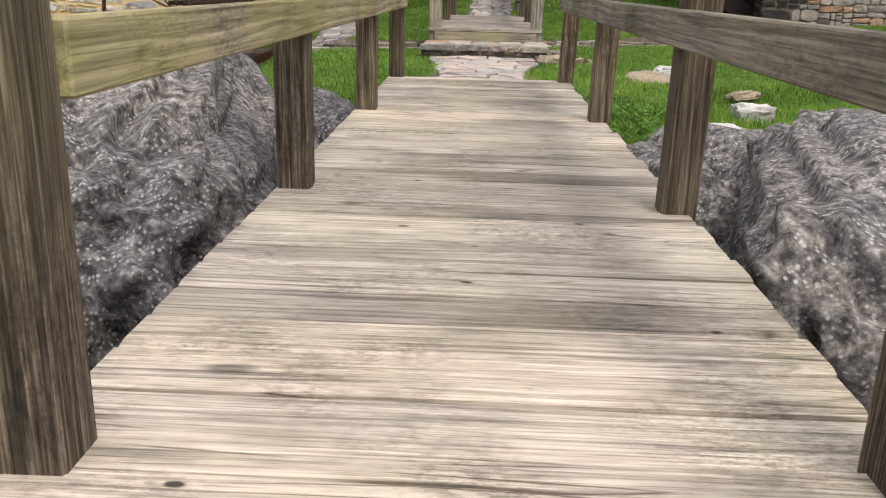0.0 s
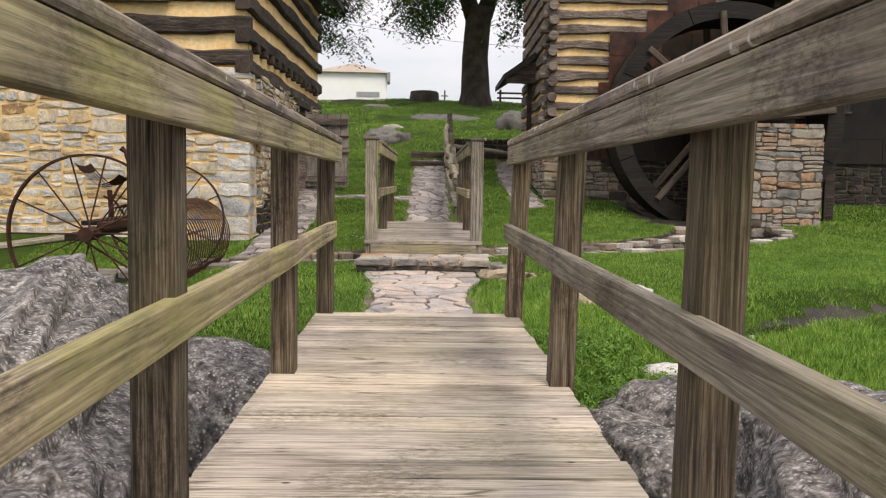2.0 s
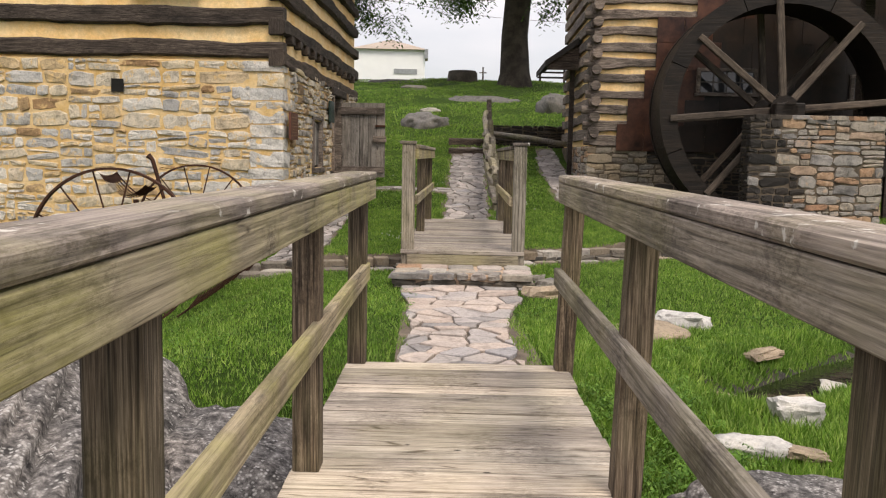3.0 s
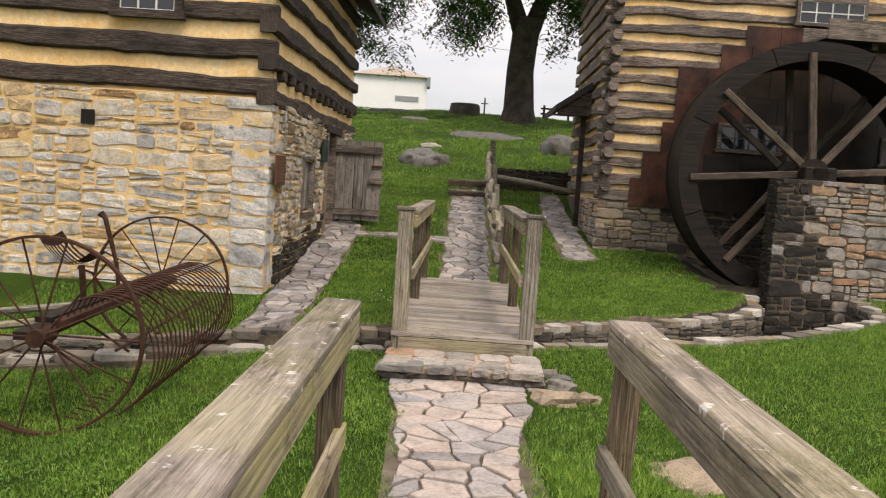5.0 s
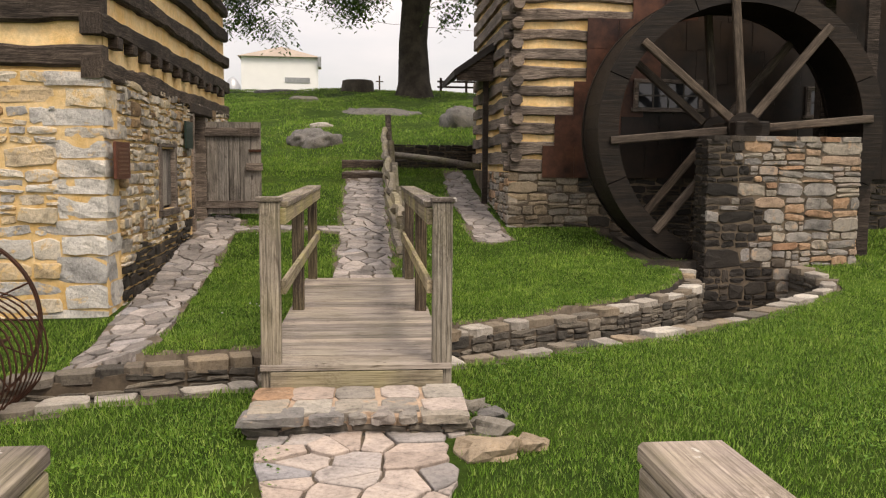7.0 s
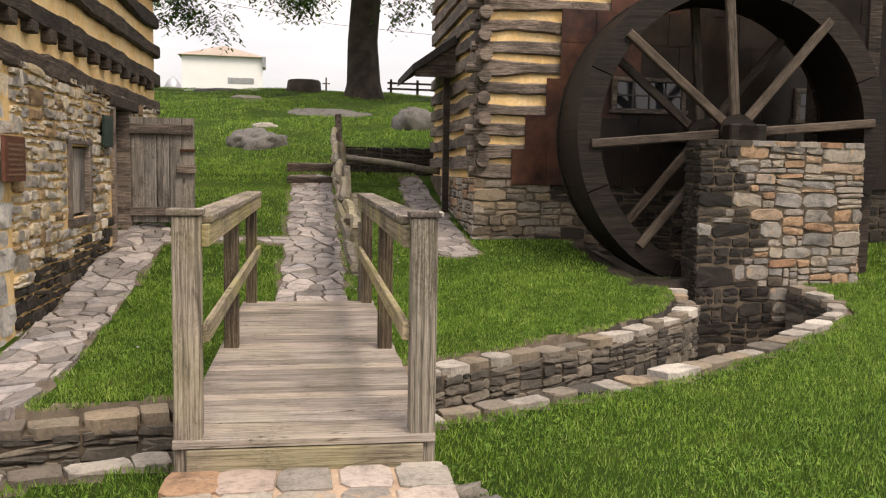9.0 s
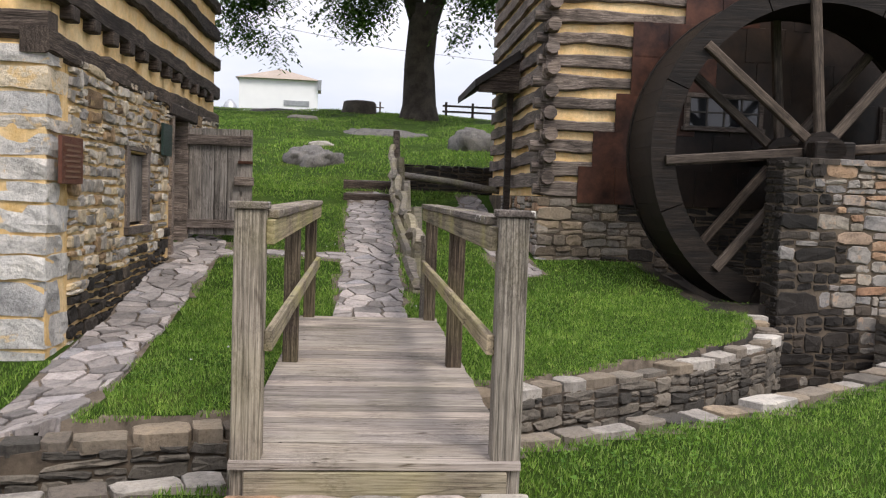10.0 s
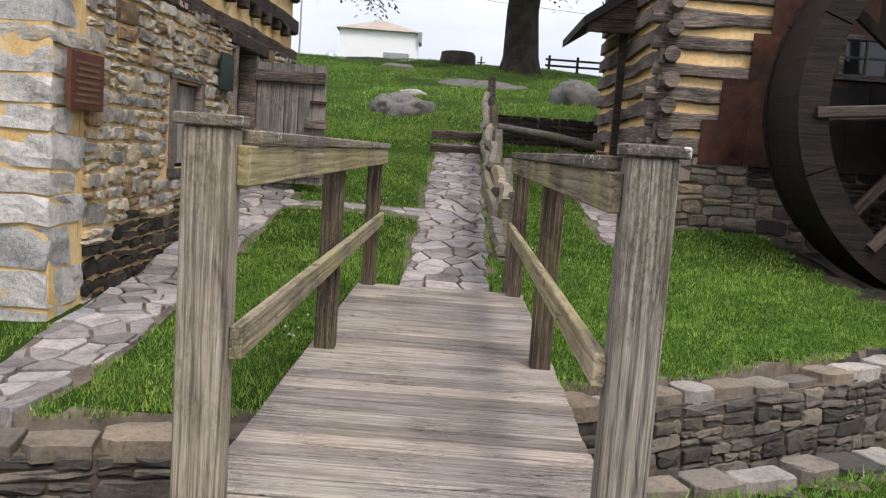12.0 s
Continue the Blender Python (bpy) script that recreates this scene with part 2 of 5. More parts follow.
MORTAR = plain("tan_mortar", (0.58, 0.37, 0.135), (0.74, 0.55, 0.30), 3.5, 0.95, bump=0.9)
GREY_MORTAR = plain("grey_mortar", (0.06, 0.047, 0.035), (0.16, 0.125, 0.088), 4.0, 0.95, bump=0.7)
PINK_MORTAR = plain("pale_pinkish_mortar", (0.34, 0.24, 0.17), (0.52, 0.39, 0.28), 5.0, 0.95, bump=0.7)
HOUSE_STONE = stone("house_stone", [(0.0, (0.34, 0.33, 0.315)), (0.2, (0.53, 0.50, 0.455)), (0.4, (0.60, 0.50, 0.35)), (0.55, (0.43, 0.42, 0.405)), (0.75, (0.66, 0.61, 0.53)), (0.95, (0.50, 0.37, 0.21)), (1.0, (0.27, 0.15, 0.07))], dirt=0.85, bump=1.0, smear=(0.64, 0.44, 0.20), smear_from=0.55)
SIDE_STONE = stone("side_wall_stone", [(0.0, (0.20, 0.185, 0.165)), (0.25, (0.46, 0.42, 0.36)), (0.45, (0.54, 0.44, 0.29)), (0.6, (0.30, 0.28, 0.26)), (0.8, (0.60, 0.55, 0.47)), (0.93, (0.36, 0.25, 0.14)), (1.0, (0.18, 0.12, 0.07))], dirt=0.95, bump=1.2, smear=(0.56, 0.40, 0.19), smear_from=0.60)
QUOIN = stone("pale_quoin_stone", [(0.0, (0.40, 0.39, 0.375)), (0.5, (0.60, 0.57, 0.52)), (1.0, (0.48, 0.465, 0.44))], dirt=0.8, bump=1.0, smear=(0.64, 0.46, 0.23), smear_from=0.60)
MILL_STONE = stone("mill_stone", [(0.0, (0.13, 0.11, 0.09)), (0.35, (0.24, 0.195, 0.14)), (0.65, (0.18, 0.16, 0.135)), (0.85, (0.31, 0.24, 0.16)), (1.0, (0.10, 0.08, 0.06))], dirt=0.7)
PIER_STONE = stone("pier_stone", [(0.0, (0.19, 0.18, 0.17)), (0.35, (0.34, 0.295, 0.235)), (0.65, (0.25, 0.24, 0.23)), (0.85, (0.38, 0.255, 0.16)), (1.0, (0.27, 0.155, 0.095))], dirt=0.8, smear=(0.44, 0.31, 0.21), smear_from=0.58)
# Blackened stone: wet round the wheel, with shade there put into the colour too.
BLACKENED_STONE = stone("blackened_stone", [(0.0, (0.014, 0.012, 0.010)), (0.5, (0.036, 0.029, 0.023)), (0.8, (0.022, 0.019, 0.016)), (1.0, (0.09, 0.072, 0.055))], dirt=0.7, rough=0.7)
RACE_STONE = stone("race_stone", [(0.0, (0.050, 0.046, 0.040)), (0.5, (0.125, 0.110, 0.090)), (1.0, (0.22, 0.19, 0.15))], dirt=0.7)
COPING = stone("coping_stone", [(0.0, (0.26, 0.235, 0.205)), (0.6, (0.38, 0.345, 0.295)), (1.0, (0.50, 0.465, 0.41))], dirt=0.7)
FLAG = stone("flagstone", [(0.0, (0.23, 0.21, 0.20)), (0.4, (0.33, 0.30, 0.28)), (0.75, (0.40, 0.35, 0.32)), (1.0, (0.27, 0.26, 0.265))], dirt=0.7, bump=0.6)
GREY_FLAG = stone("grey_flagstone", [(0.0, (0.16, 0.145, 0.135)), (0.5, (0.235, 0.21, 0.195)), (1.0, (0.30, 0.27, 0.25))], dirt=0.7, bump=0.6)
PALE_FLAG = stone("pale_flagstone", [(0.0, (0.35, 0.28, 0.235)), (0.5, (0.43, 0.355, 0.305)), (1.0, (0.35, 0.315, 0.29))], dirt=0.65, bump=0.5)
ROCK, _n, _l, _b = material("boulder_rock")
_v = coords(_n, _l, (1, 1, 1), True)
_x = noise_node(_n, _l, _v, 26.0, 6, 0.66, 0.0)
_y = noise_node(_n, _l, _v, 1.9, 5, 0.6, 0.0)
_z = noise_node(_n, _l, _v, 85.0, 4, 0.7)
_c = ramp(_n, _l, _x, [(0.36, (0.035, 0.033, 0.032)), (0.47, (0.105, 0.098, 0.094)), (0.56, (0.185, 0.174, 0.167)), (0.66, (0.34, 0.325, 0.31))])
_c = mixc(_n, _l, 0.9, _c, ramp(_n, _l, _y, [(0.32, (0.40, 0.40, 0.42)), (0.48, (0.85, 0.83, 0.82)), (0.66, (1.30, 1.22, 1.16))]), "MULTIPLY")
_c = mixc(_n, _l, 0.7, _c, ramp(_n, _l, _z, [(0.30, grey(0.35)), (0.5, grey(1.0)), (0.70, grey(1.5))]), "MULTIPLY")
_w = _n.new("ShaderNodeTexVoronoi")
_w.inputs["Scale"].default_value = 58.0
_l.new(_v, _w.inputs["Vector"])
_f = mixc(_n, _l, 1.0, ramp(_n, _l, _w.outputs["Distance"], [(0.18, grey(0.65)), (0.40, grey(0.0))]), ramp(_n, _l, noise_node(_n, _l, _v, 10.0, 6, 0.75), [(0.46, grey(0.0)), (0.53, grey(1.0))]), "MULTIPLY")
_c = mixc(_n, _l, _f, _c, (0.52, 0.50, 0.475))
_l.new(_c, _b.inputs["Base Color"])
_b.inputs["Roughness"].default_value = 0.9
_b.inputs["Specular IOR Level"].default_value = 0.25
relief(_n, _l, _b, mixc(_n, _l, 0.3, noise_node(_n, _l, _v, 11.0, 6, 0.65), _x), 0.7, 0.018)
PALE_ROCK = stone("pale_rock", [(0.0, (0.20, 0.18, 0.15)), (1.0, (0.48, 0.45, 0.40))], spots=0.3, dirt=0.6)
DIRT = plain("path_dirt", (0.075, 0.06, 0.045), (0.17, 0.135, 0.10), 5.0, 0.95, bump=0.8)
WET_DIRT = plain("wet_black_earth", (0.012, 0.010, 0.008), (0.045, 0.034, 0.024), 5.0, 0.6, bump=0.8)
EARTH, _n, _l, _b = material("ground_turf")
_v = coords(_n, _l, (1, 1, 1), True)
_x, _y = noise_node(_n, _l, _v, 1.1, 6, 0.65), noise_node(_n, _l, _v, 30.0, 6, 0.7)
_c = ramp(_n, _l, _x, [(0.30, (0.026, 0.055, 0.007)), (0.55, (0.045, 0.085, 0.010)), (0.75, (0.09, 0.11, 0.022))])
_c = mixc(_n, _l, 0.8, _c, ramp(_n, _l, _y, [(0.3, grey(0.45)), (0.7, grey(1.25))]), "MULTIPLY")
_l.new(_c, _b.inputs["Base Color"])
_b.inputs["Roughness"].default_value = 0.95
_b.inputs["Specular IOR Level"].default_value = 0.1
relief(_n, _l, _b, _y, 1.0, 0.05)
GRASS = leaf("grass_blade", (0.078, 0.170, 0.020), (0.175, 0.315, 0.042), (0.34, 0.45, 0.13), 0.3)
WEED = leaf("weed_leaf", (0.06, 0.14, 0.02), (0.11, 0.22, 0.03), (0.16, 0.28, 0.05), 0.3)
LEAVES = leaf("tree_leaf", (0.022, 0.055, 0.010), (0.055, 0.115, 0.020), (0.10, 0.18, 0.035), 0.4)
BARK = plain("tree_bark", (0.035, 0.028, 0.022), (0.085, 0.070, 0.055), 2.5, 0.95, bump=1.0, depth=0.06)
RUST = plain("rusty_iron", (0.035, 0.016, 0.010), (0.085, 0.036, 0.020), 14.0, 0.75, metal=0.3, bump=0.5)
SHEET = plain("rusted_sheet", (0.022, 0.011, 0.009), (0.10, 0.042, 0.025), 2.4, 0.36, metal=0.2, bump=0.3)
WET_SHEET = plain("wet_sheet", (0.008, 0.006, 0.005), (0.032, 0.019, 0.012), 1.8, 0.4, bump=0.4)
SHINGLE = plain("roof_shingle", (0.020, 0.018, 0.017), (0.050, 0.045, 0.042), 3.0, 0.9, bump=0.8)
WHITE_WALL, _n, _l, _b = material("white_siding")
_l.new(ramp(_n, _l, noise_node(_n, _l, coords(_n, _l, (1, 1, 1), True), 0.8, 4), [(0.3, (0.80, 0.80, 0.80)), (0.7, (0.86, 0.86, 0.85))]), _b.inputs["Base Color"])
_b.inputs["Roughness"].default_value = 0.8
PALE_ROOF = plain("pale_roof", (0.33, 0.27, 0.215), (0.40, 0.33, 0.27), 0.8, 0.8)
PLAQUE = plain("bronze_plaque", (0.115, 0.045, 0.028), (0.155, 0.062, 0.040), 12, 0.5, metal=0.4)
GREEN_SIGN = plain("dark_green_sign", (0.012, 0.026, 0.020), (0.022, 0.040, 0.032), 12, 0.5)
BAR = plain("raised_letters", (0.20, 0.115, 0.07), (0.24, 0.14, 0.09), 20, 0.5, metal=0.4)
WHITE_PAINT = plain("old_white_paint", (0.50, 0.50, 0.48), (0.66, 0.66, 0.64), 9, 0.7)
# Near-black colour standing in for indoor shade behind openings, panes and board gaps.
DARK_IN = plain("unlit_interior", (0.010, 0.009, 0.008), (0.018, 0.016, 0.014), 3, 0.95)
GALV = plain("galvanised_metal", (0.36, 0.37, 0.38), (0.46, 0.47, 0.48), 5, 0.45, metal=0.7)
STUMP = plain("stump_bark", (0.05, 0.043, 0.034), (0.10, 0.085, 0.066), 4, 0.95, bump=1.0)
GLASS, _n, _l, _b = material("window_glass")
_b.inputs["Base Color"].default_value = (0.02, 0.022, 0.025, 1)
_b.inputs["Roughness"].default_value = 0.06
_b.inputs["Specular IOR Level"].default_value = 0.7
WATER, _n, _l, _b = material("dark_water")
_b.inputs["Base Color"].default_value = (0.012, 0.011, 0.008, 1)
_b.inputs["Roughness"].default_value = 0.08
relief(_n, _l, _b, noise_node(_n, _l, coords(_n, _l, (1, 1, 1), True), 9.0, 3), 0.15, 0.02)
LIMESTONE = stone("white_limestone", [(0.0, (0.44, 0.42, 0.39)), (1.0, (0.57, 0.545, 0.51))], dirt=0.9)
TAN_ROCK = stone("tan_rock", [(0.0, (0.30, 0.235, 0.16)), (1.0, (0.34, 0.265, 0.19))], spots=0.2, dirt=0.7)
DULL_PAINT = plain("dusty_window_bar", (0.06, 0.056, 0.05), (0.11, 0.10, 0.09), 9, 0.8)
HILL_ROCK = stone("hill_rock", [(0.0, (0.10, 0.097, 0.092)), (1.0, (0.16, 0.15, 0.14))], spots=0.3, dirt=0.8)


# ---- geometry helpers ----
rng = random.Random(7)
nrs = np.random.RandomState(11)


def mesh_from(name, verts, faces, mat, smooth=False):
    me = bpy.data.meshes.new(name)
    me.from_pydata([tuple(v) for v in verts], [], faces)
    me.materials.append(mat)
    if smooth:
        me.shade_smooth()
    me.update()
    return me


def to_mesh(name, bm, mat, smooth=False):
    me = bpy.data.meshes.new(name)
    bm.to_mesh(me)
    bm.free()
    me.materials.append(mat)
    if smooth:
        me.shade_smooth()
    return me


def piece(name, me, parent, m=None, label="", kind=""):
    ob = new(name, me)
    ob.parent = parent
    if m is not None:
        ob.matrix_basis = m
    return tagged(ob, label, kind=kind)


def part(name, bm, mat, parent, label="", m=None, smooth=False):
    return piece(name, to_mesh(name, bm, mat, smooth), parent, m, label)


def thing(name, m, label, category, group="", kind=""):
    ob = new(name)
    ob.empty_display_size = 0.1
    ob.matrix_basis = m
    return tagged(ob, label, category, group, kind)


def box(x0, x1, y0, y1, z0, z1, bevel=0.004):
    bm = bmesh.new()
    bmesh.ops.create_cube(bm, size=1.0, matrix=Matrix.Translation(((x0 + x1) / 2, (y0 + y1) / 2, (z0 + z1) / 2)) @ Matrix.Diagonal((x1 - x0, y1 - y0, z1 - z0, 1)))
    if bevel:
        bmesh.ops.bevel(bm, geom=bm.edges[:], offset=bevel, segments=1, affect="EDGES")
    return bm


def prism(poly, z0, z1):
    """A bmesh from a flat outline, extruded upright."""
    bm = bmesh.new()
    lo = [bm.verts.new((x, y, z0)) for x, y in poly]
    hi = [bm.verts.new((x, y, z1)) for x, y in poly]
    k = len(poly)
    bm.faces.new(hi)
    bm.faces.new(lo[::-1])
    for i in range(k):
        bm.faces.new((lo[i], lo[(i + 1) % k], hi[(i + 1) % k], hi[i]))
    return bm


def tube(points, radii, sides=8):
    """A closed tube along points."""
    bm = bmesh.new()
    pts = [Vector(p) for p in points]
    if not hasattr(radii, "__len__"):
        radii = [radii] * len(pts)
    rings = []
    for i, p in enumerate(pts):
        d = (pts[min(i + 1, len(pts) - 1)] - pts[max(i - 1, 0)]).normalized()
        a = d.cross(Vector((0, 0, 1)) if abs(d.z) < 0.9 else Vector((1, 0, 0))).normalized()
        c = d.cross(a)
        rings.append([bm.verts.new(p + (a * math.cos(t) + c * math.sin(t)) * radii[i]) for t in (2 * math.pi * k / sides for k in range(sides))])
    for r, s in zip(rings, rings[1:]):
        for k in range(sides):
            bm.faces.new((r[k], r[(k + 1) % sides], s[(k + 1) % sides], s[k]))
    bm.faces.new(rings[0][::-1])
    bm.faces.new(rings[-1])
    bmesh.ops.recalc_face_normals(bm, faces=bm.faces[:])
    return bm


def hoop(r, thick, width, sides=48):
    """A flat iron tyre round the y axis."""
    bm = bmesh.new()
    rows = []
    for k in range(sides):
        t = 2 * math.pi * k / sides
        c, s = math.cos(t), math.sin(t)
        rows.append([bm.verts.new((c * q, w, s * q)) for q, w in ((r, -width / 2), (r, width / 2), (r - thick, width / 2), (r - thick, -width / 2))])
    for k in range(sides):
        a, b = rows[k], rows[(k + 1) % sides]
        for j in range(4):
            bm.faces.new((a[j], a[(j + 1) % 4], b[(j + 1) % 4], b[j]))
    bmesh.ops.recalc_face_normals(bm, faces=bm.faces[:])
    return bm


def beam(length, w, h, wave=0.0, seg=10, seed=0, taper=0.0):
    """A hewn beam along x from 0 to length, its section w (y) by h (z), with wandering edges."""
    bm = bmesh.new()
    rows = []
    for i in range(seg + 1):
        x = length * i / seg
        q = [noise.noise(Vector((x * 1.1, seed * 7.7 + k * 3.1, 0.5))) * wave * 1.25 + noise.noise(Vector((x * 4.3, seed * 5.3 + k * 2.7, 9.5))) * wave * 0.55 for k in range(4)]
        ht, hb = h / 2 + q[0], -h / 2 + q[1]
        rows.append([bm.verts.new((x, yy, zz)) for yy, zz in ((-w / 2 + q[2] * 0.5, hb + h * 0.12), (-w / 2 + q[2] * 0.5, ht - h * 0.12), (-w / 2 + w * 0.16, ht), (w / 2, ht), (w / 2, hb), (-w / 2 + w * 0.16, hb))])
    for a, b in zip(rows, rows[1:]):
        for k in range(6):
            bm.faces.new((a[k], b[k], b[(k + 1) % 6], a[(k + 1) % 6]))
    bm.faces.new(rows[0])
    bm.faces.new(rows[-1][::-1])
    bmesh.ops.recalc_face_normals(bm, faces=bm.faces[:])
    return bm


def lump(seed):
    """A unit building stone within -0.5..0.5, its dressed face towards -y: a broken many-sided block with a nearly flat face and narrow chipped edges."""
    r = random.Random(seed * 13 + 5)
    c = [r.uniform(0.03, 0.30) for _ in range(8)]
    ring = [(-0.5, -0.5 + c[0]), (-0.5 + c[1], -0.5), (0.0, -0.5), (0.5 - c[2], -0.5), (0.5, -0.5 + c[3]), (0.5, 0.5 - c[4]), (0.5 - c[5], 0.5), (0.0, 0.5), (-0.5 + c[6], 0.5), (-0.5, 0.5 - c[7])]
    ring = [(x * r.uniform(0.90, 1.06) + r.uniform(-0.03, 0.03), z * r.uniform(0.84, 1.08)) for x, z in ring]
    bm = bmesh.new()
    k = len(ring)
    back = [bm.verts.new((x, 0.5, z)) for x, z in ring]
    rim = [bm.verts.new((x, -0.40 + r.uniform(-0.05, 0.03), z)) for x, z in ring]
    face = [bm.verts.new((x * 0.94 + r.uniform(-0.015, 0.015), -0.47 + r.uniform(-0.05, 0.04), z * 0.89 + r.uniform(-0.02, 0.02))) for x, z in ring]
    mid = bm.verts.new((r.uniform(-0.2, 0.2), -0.5 + r.uniform(-0.03, 0.03), r.uniform(-0.15, 0.15)))
    for i in range(k):
        j = (i + 1) % k
        bm.faces.new((back[i], back[j], rim[j], rim[i]))
        bm.faces.new((rim[i], rim[j], face[j], face[i]))
        bm.faces.new((face[i], face[j], mid))
    bm.faces.new(back[::-1])
    bmesh.ops.recalc_face_normals(bm, faces=bm.faces[:])
    return bm


STONE_FORMS = {}


def stone_forms(mat, flat=False):
    key = (mat.name, flat)
    if key not in STONE_FORMS:
        STONE_FORMS[key] = [to_mesh("stone", lump(k + 1), mat) for k in range(14)]
    return STONE_FORMS[key]


def split_rect(u0, v0, u1, v1, big, out):
    """Cuts a wall face into uneven stone beds."""
    w, h = u1 - u0, v1 - v0
    bw, bh = big[0] * rng.uniform(0.40, 1.35), big[1] * rng.uniform(0.45, 1.35)
    if h > bh and (h / bh > w / bw or w < bw):
        f = v0 + h * rng.uniform(0.30, 0.70)
        split_rect(u0, v0, u1, f, big, out)
        split_rect(u0, f, u1, v1, big, out)
    elif w > bw:
        f = u0 + w * rng.uniform(0.28, 0.72)
        split_rect(u0, v0, f, v1, big, out)
        split_rect(f, v0, u1, v1, big, out)
    else:
        out.append((u0, v0, u1, v1))


def rubble(parent, origin, along, width, height, mat, big=(0.42, 0.17), joint=0.022, proud=0.02, depth=0.2, skip=(), pick=None, low=0.0, course=0.5):
    """Face stones on a wall: origin at its foot, along is the unit way to the right as seen, the outside on the right hand's normal."""
    ux = Vector(along).normalized()
    nrm = ux.cross(Vector((0, 0, 1)))
    beds, v = [], low
    while v < height - 0.02:
        top = min(height, v + course * rng.uniform(0.8, 1.2))
        if height - top < 0.12:
            top = height
        split_rect(0, v, width, top, big, beds)
        v = top
    for u0, v0, u1, v1 in beds:
        uc, vc = (u0 + u1) / 2, (v0 + v1) / 2
        if any(a < uc < b and c < vc < d for a, b, c, d in skip):
            continue
        sm = pick(uc, vc) if pick else mat
        me = rng.choice(stone_forms(sm))
        w, h = max(0.04, u1 - u0 - joint), max(0.03, v1 - v0 - joint)
        p = Vector(origin) + ux * uc + Vector((0, 0, vc)) + nrm * (proud + rng.uniform(-0.012, 0.012) - depth / 2)
        rot = Matrix((ux, -nrm, Vector((0, 0, 1)))).transposed().to_4x4()
        tilt = Matrix.Rotation(rng.uniform(-0.11, 0.11), 4, "Y") @ Matrix.Rotation(rng.uniform(-0.03, 0.03), 4, "Z")
        flip = rng.choice((1, -1))
        piece("stone", me, parent, Matrix.Translation(p) @ rot @ tilt @ Matrix.Diagonal((flip * w, depth, h, 1)))


def wobble(x, y, s, k=0.0):
    return np.sin(x * s + 1.3 + k) * np.cos(y * s * 0.83 + 0.4 - k) + 0.5 * np.sin(x * s * 2.3 - y * s * 1.9 + 2.1 + k)


def segdist(x, y, pts):
    """Distance to a polyline and the signed side."""
    best = np.full(np.shape(x), 1e9)
    for (ax, ay), (bx, by) in zip(pts, pts[1:]):
        dx, dy = bx - ax, by - ay
        t = np.clip(((x - ax) * dx + (y - ay) * dy) / (dx * dx + dy * dy), 0, 1)
        best = np.minimum(best, np.hypot(x - ax - t * dx, y - ay - t * dy))
    return best


def inside(x, y, poly):
    c = np.zeros(np.shape(x), bool)
    k = len(poly)
    for i in range(k):
        (ax, ay), (bx, by) = poly[i], poly[(i + 1) % k]
        if ay == by:
            continue
        c ^= ((ay > y) != (by > y)) & (x < (bx - ax) * (y - ay) / (by - ay) + ax)
    return c


# ---- ground ----
RACE_NEAR = [(-9.0, 9.4), (-4.0, 9.9), (-1.0, 10.38), (-0.24, 10.6), (1.6, 11.18), (3.17, 11.86), (4.5, 12.66), (5.6, 13.42), (6.33, 14.05), (6.62, 14.55), (6.62, 15.25)]
RACE_FAR = [(-9.0, 10.3), (-4.0, 10.75), (-1.29, 11.2), (-0.29, 11.4), (0.7, 11.85), (1.66, 12.34), (2.65, 12.87), (3.82, 13.54), (4.6, 14.08), (5.05, 14.6), (5.2, 15.25)]
RACE = RACE_NEAR + RACE_FAR[::-1]
CREEK = [(-3.0, 2.6), (0.2, 2.8), (1.6, 4.8), (2.05, 6.15), (3.5, 7.35), (7.0, 8.9), (12, 9.8)]
PATH_A = [(0.30, 5.6), (0.36, 7.6), (0.50, 9.3)]
PATH_B = [(0.66, 14.0), (0.76, 15.0), (1.10, 22.2)]
HOUSE_WALK = [(-1.60, 10.5), (-1.52, 12.0), (-1.50, 13.5), (-1.47, 15.2), (-1.34, 18.3)]
CROSS_WALK = [(-1.0, 17.75), (0.7, 17.75)]
MILL_WALK = [(2.78, 16.9), (2.85, 19.0), (3.0, 22.2)]


def base_height(x, y):
    bend = np.clip((np.abs(x) - 3.0) / 4, 0, 1) * (1.6 * np.sin(x * 0.16 + 0.6) + 0.5 * np.sin(x * 0.47))
    z = np.interp(y - bend * np.clip((9.0 - y) / 4, 0, 1), [-6, 1.0, 1.7, 3.3, 4.3, 6, 9, 13, 14.5, 18, 22, 22.6, 36, 42.6, 50, 80, 400], [-0.12, -0.12, -1.1, -1.15, -0.26, -0.17, -0.15, -0.13, -0.05, 0.45, 1.05, 1.3, 3.65, 4.6, 5.0, 5.2, 5.2])
    side = np.clip((-1.2 - x) / 1.2, 0, 1) * np.clip((y - 5) / 2, 0, 1) * np.clip((13.4 - y) / 1.4, 0, 1)
    z = z - 0.24 * side
    amp = np.clip((y - 4) / 3, 0, 1) * np.clip((60 - y) / 20, 0, 1)
    z = z + amp * (0.018 * wobble(x, y, 1.1) + 0.012 * wobble(x, y, 3.1, 1.0))
    z = z + np.clip((y - 23) / 6, 0, 1) * np.clip((70 - y) / 20, 0, 1) * 0.10 * wobble(x, y, 0.5, 2.0)
    return z


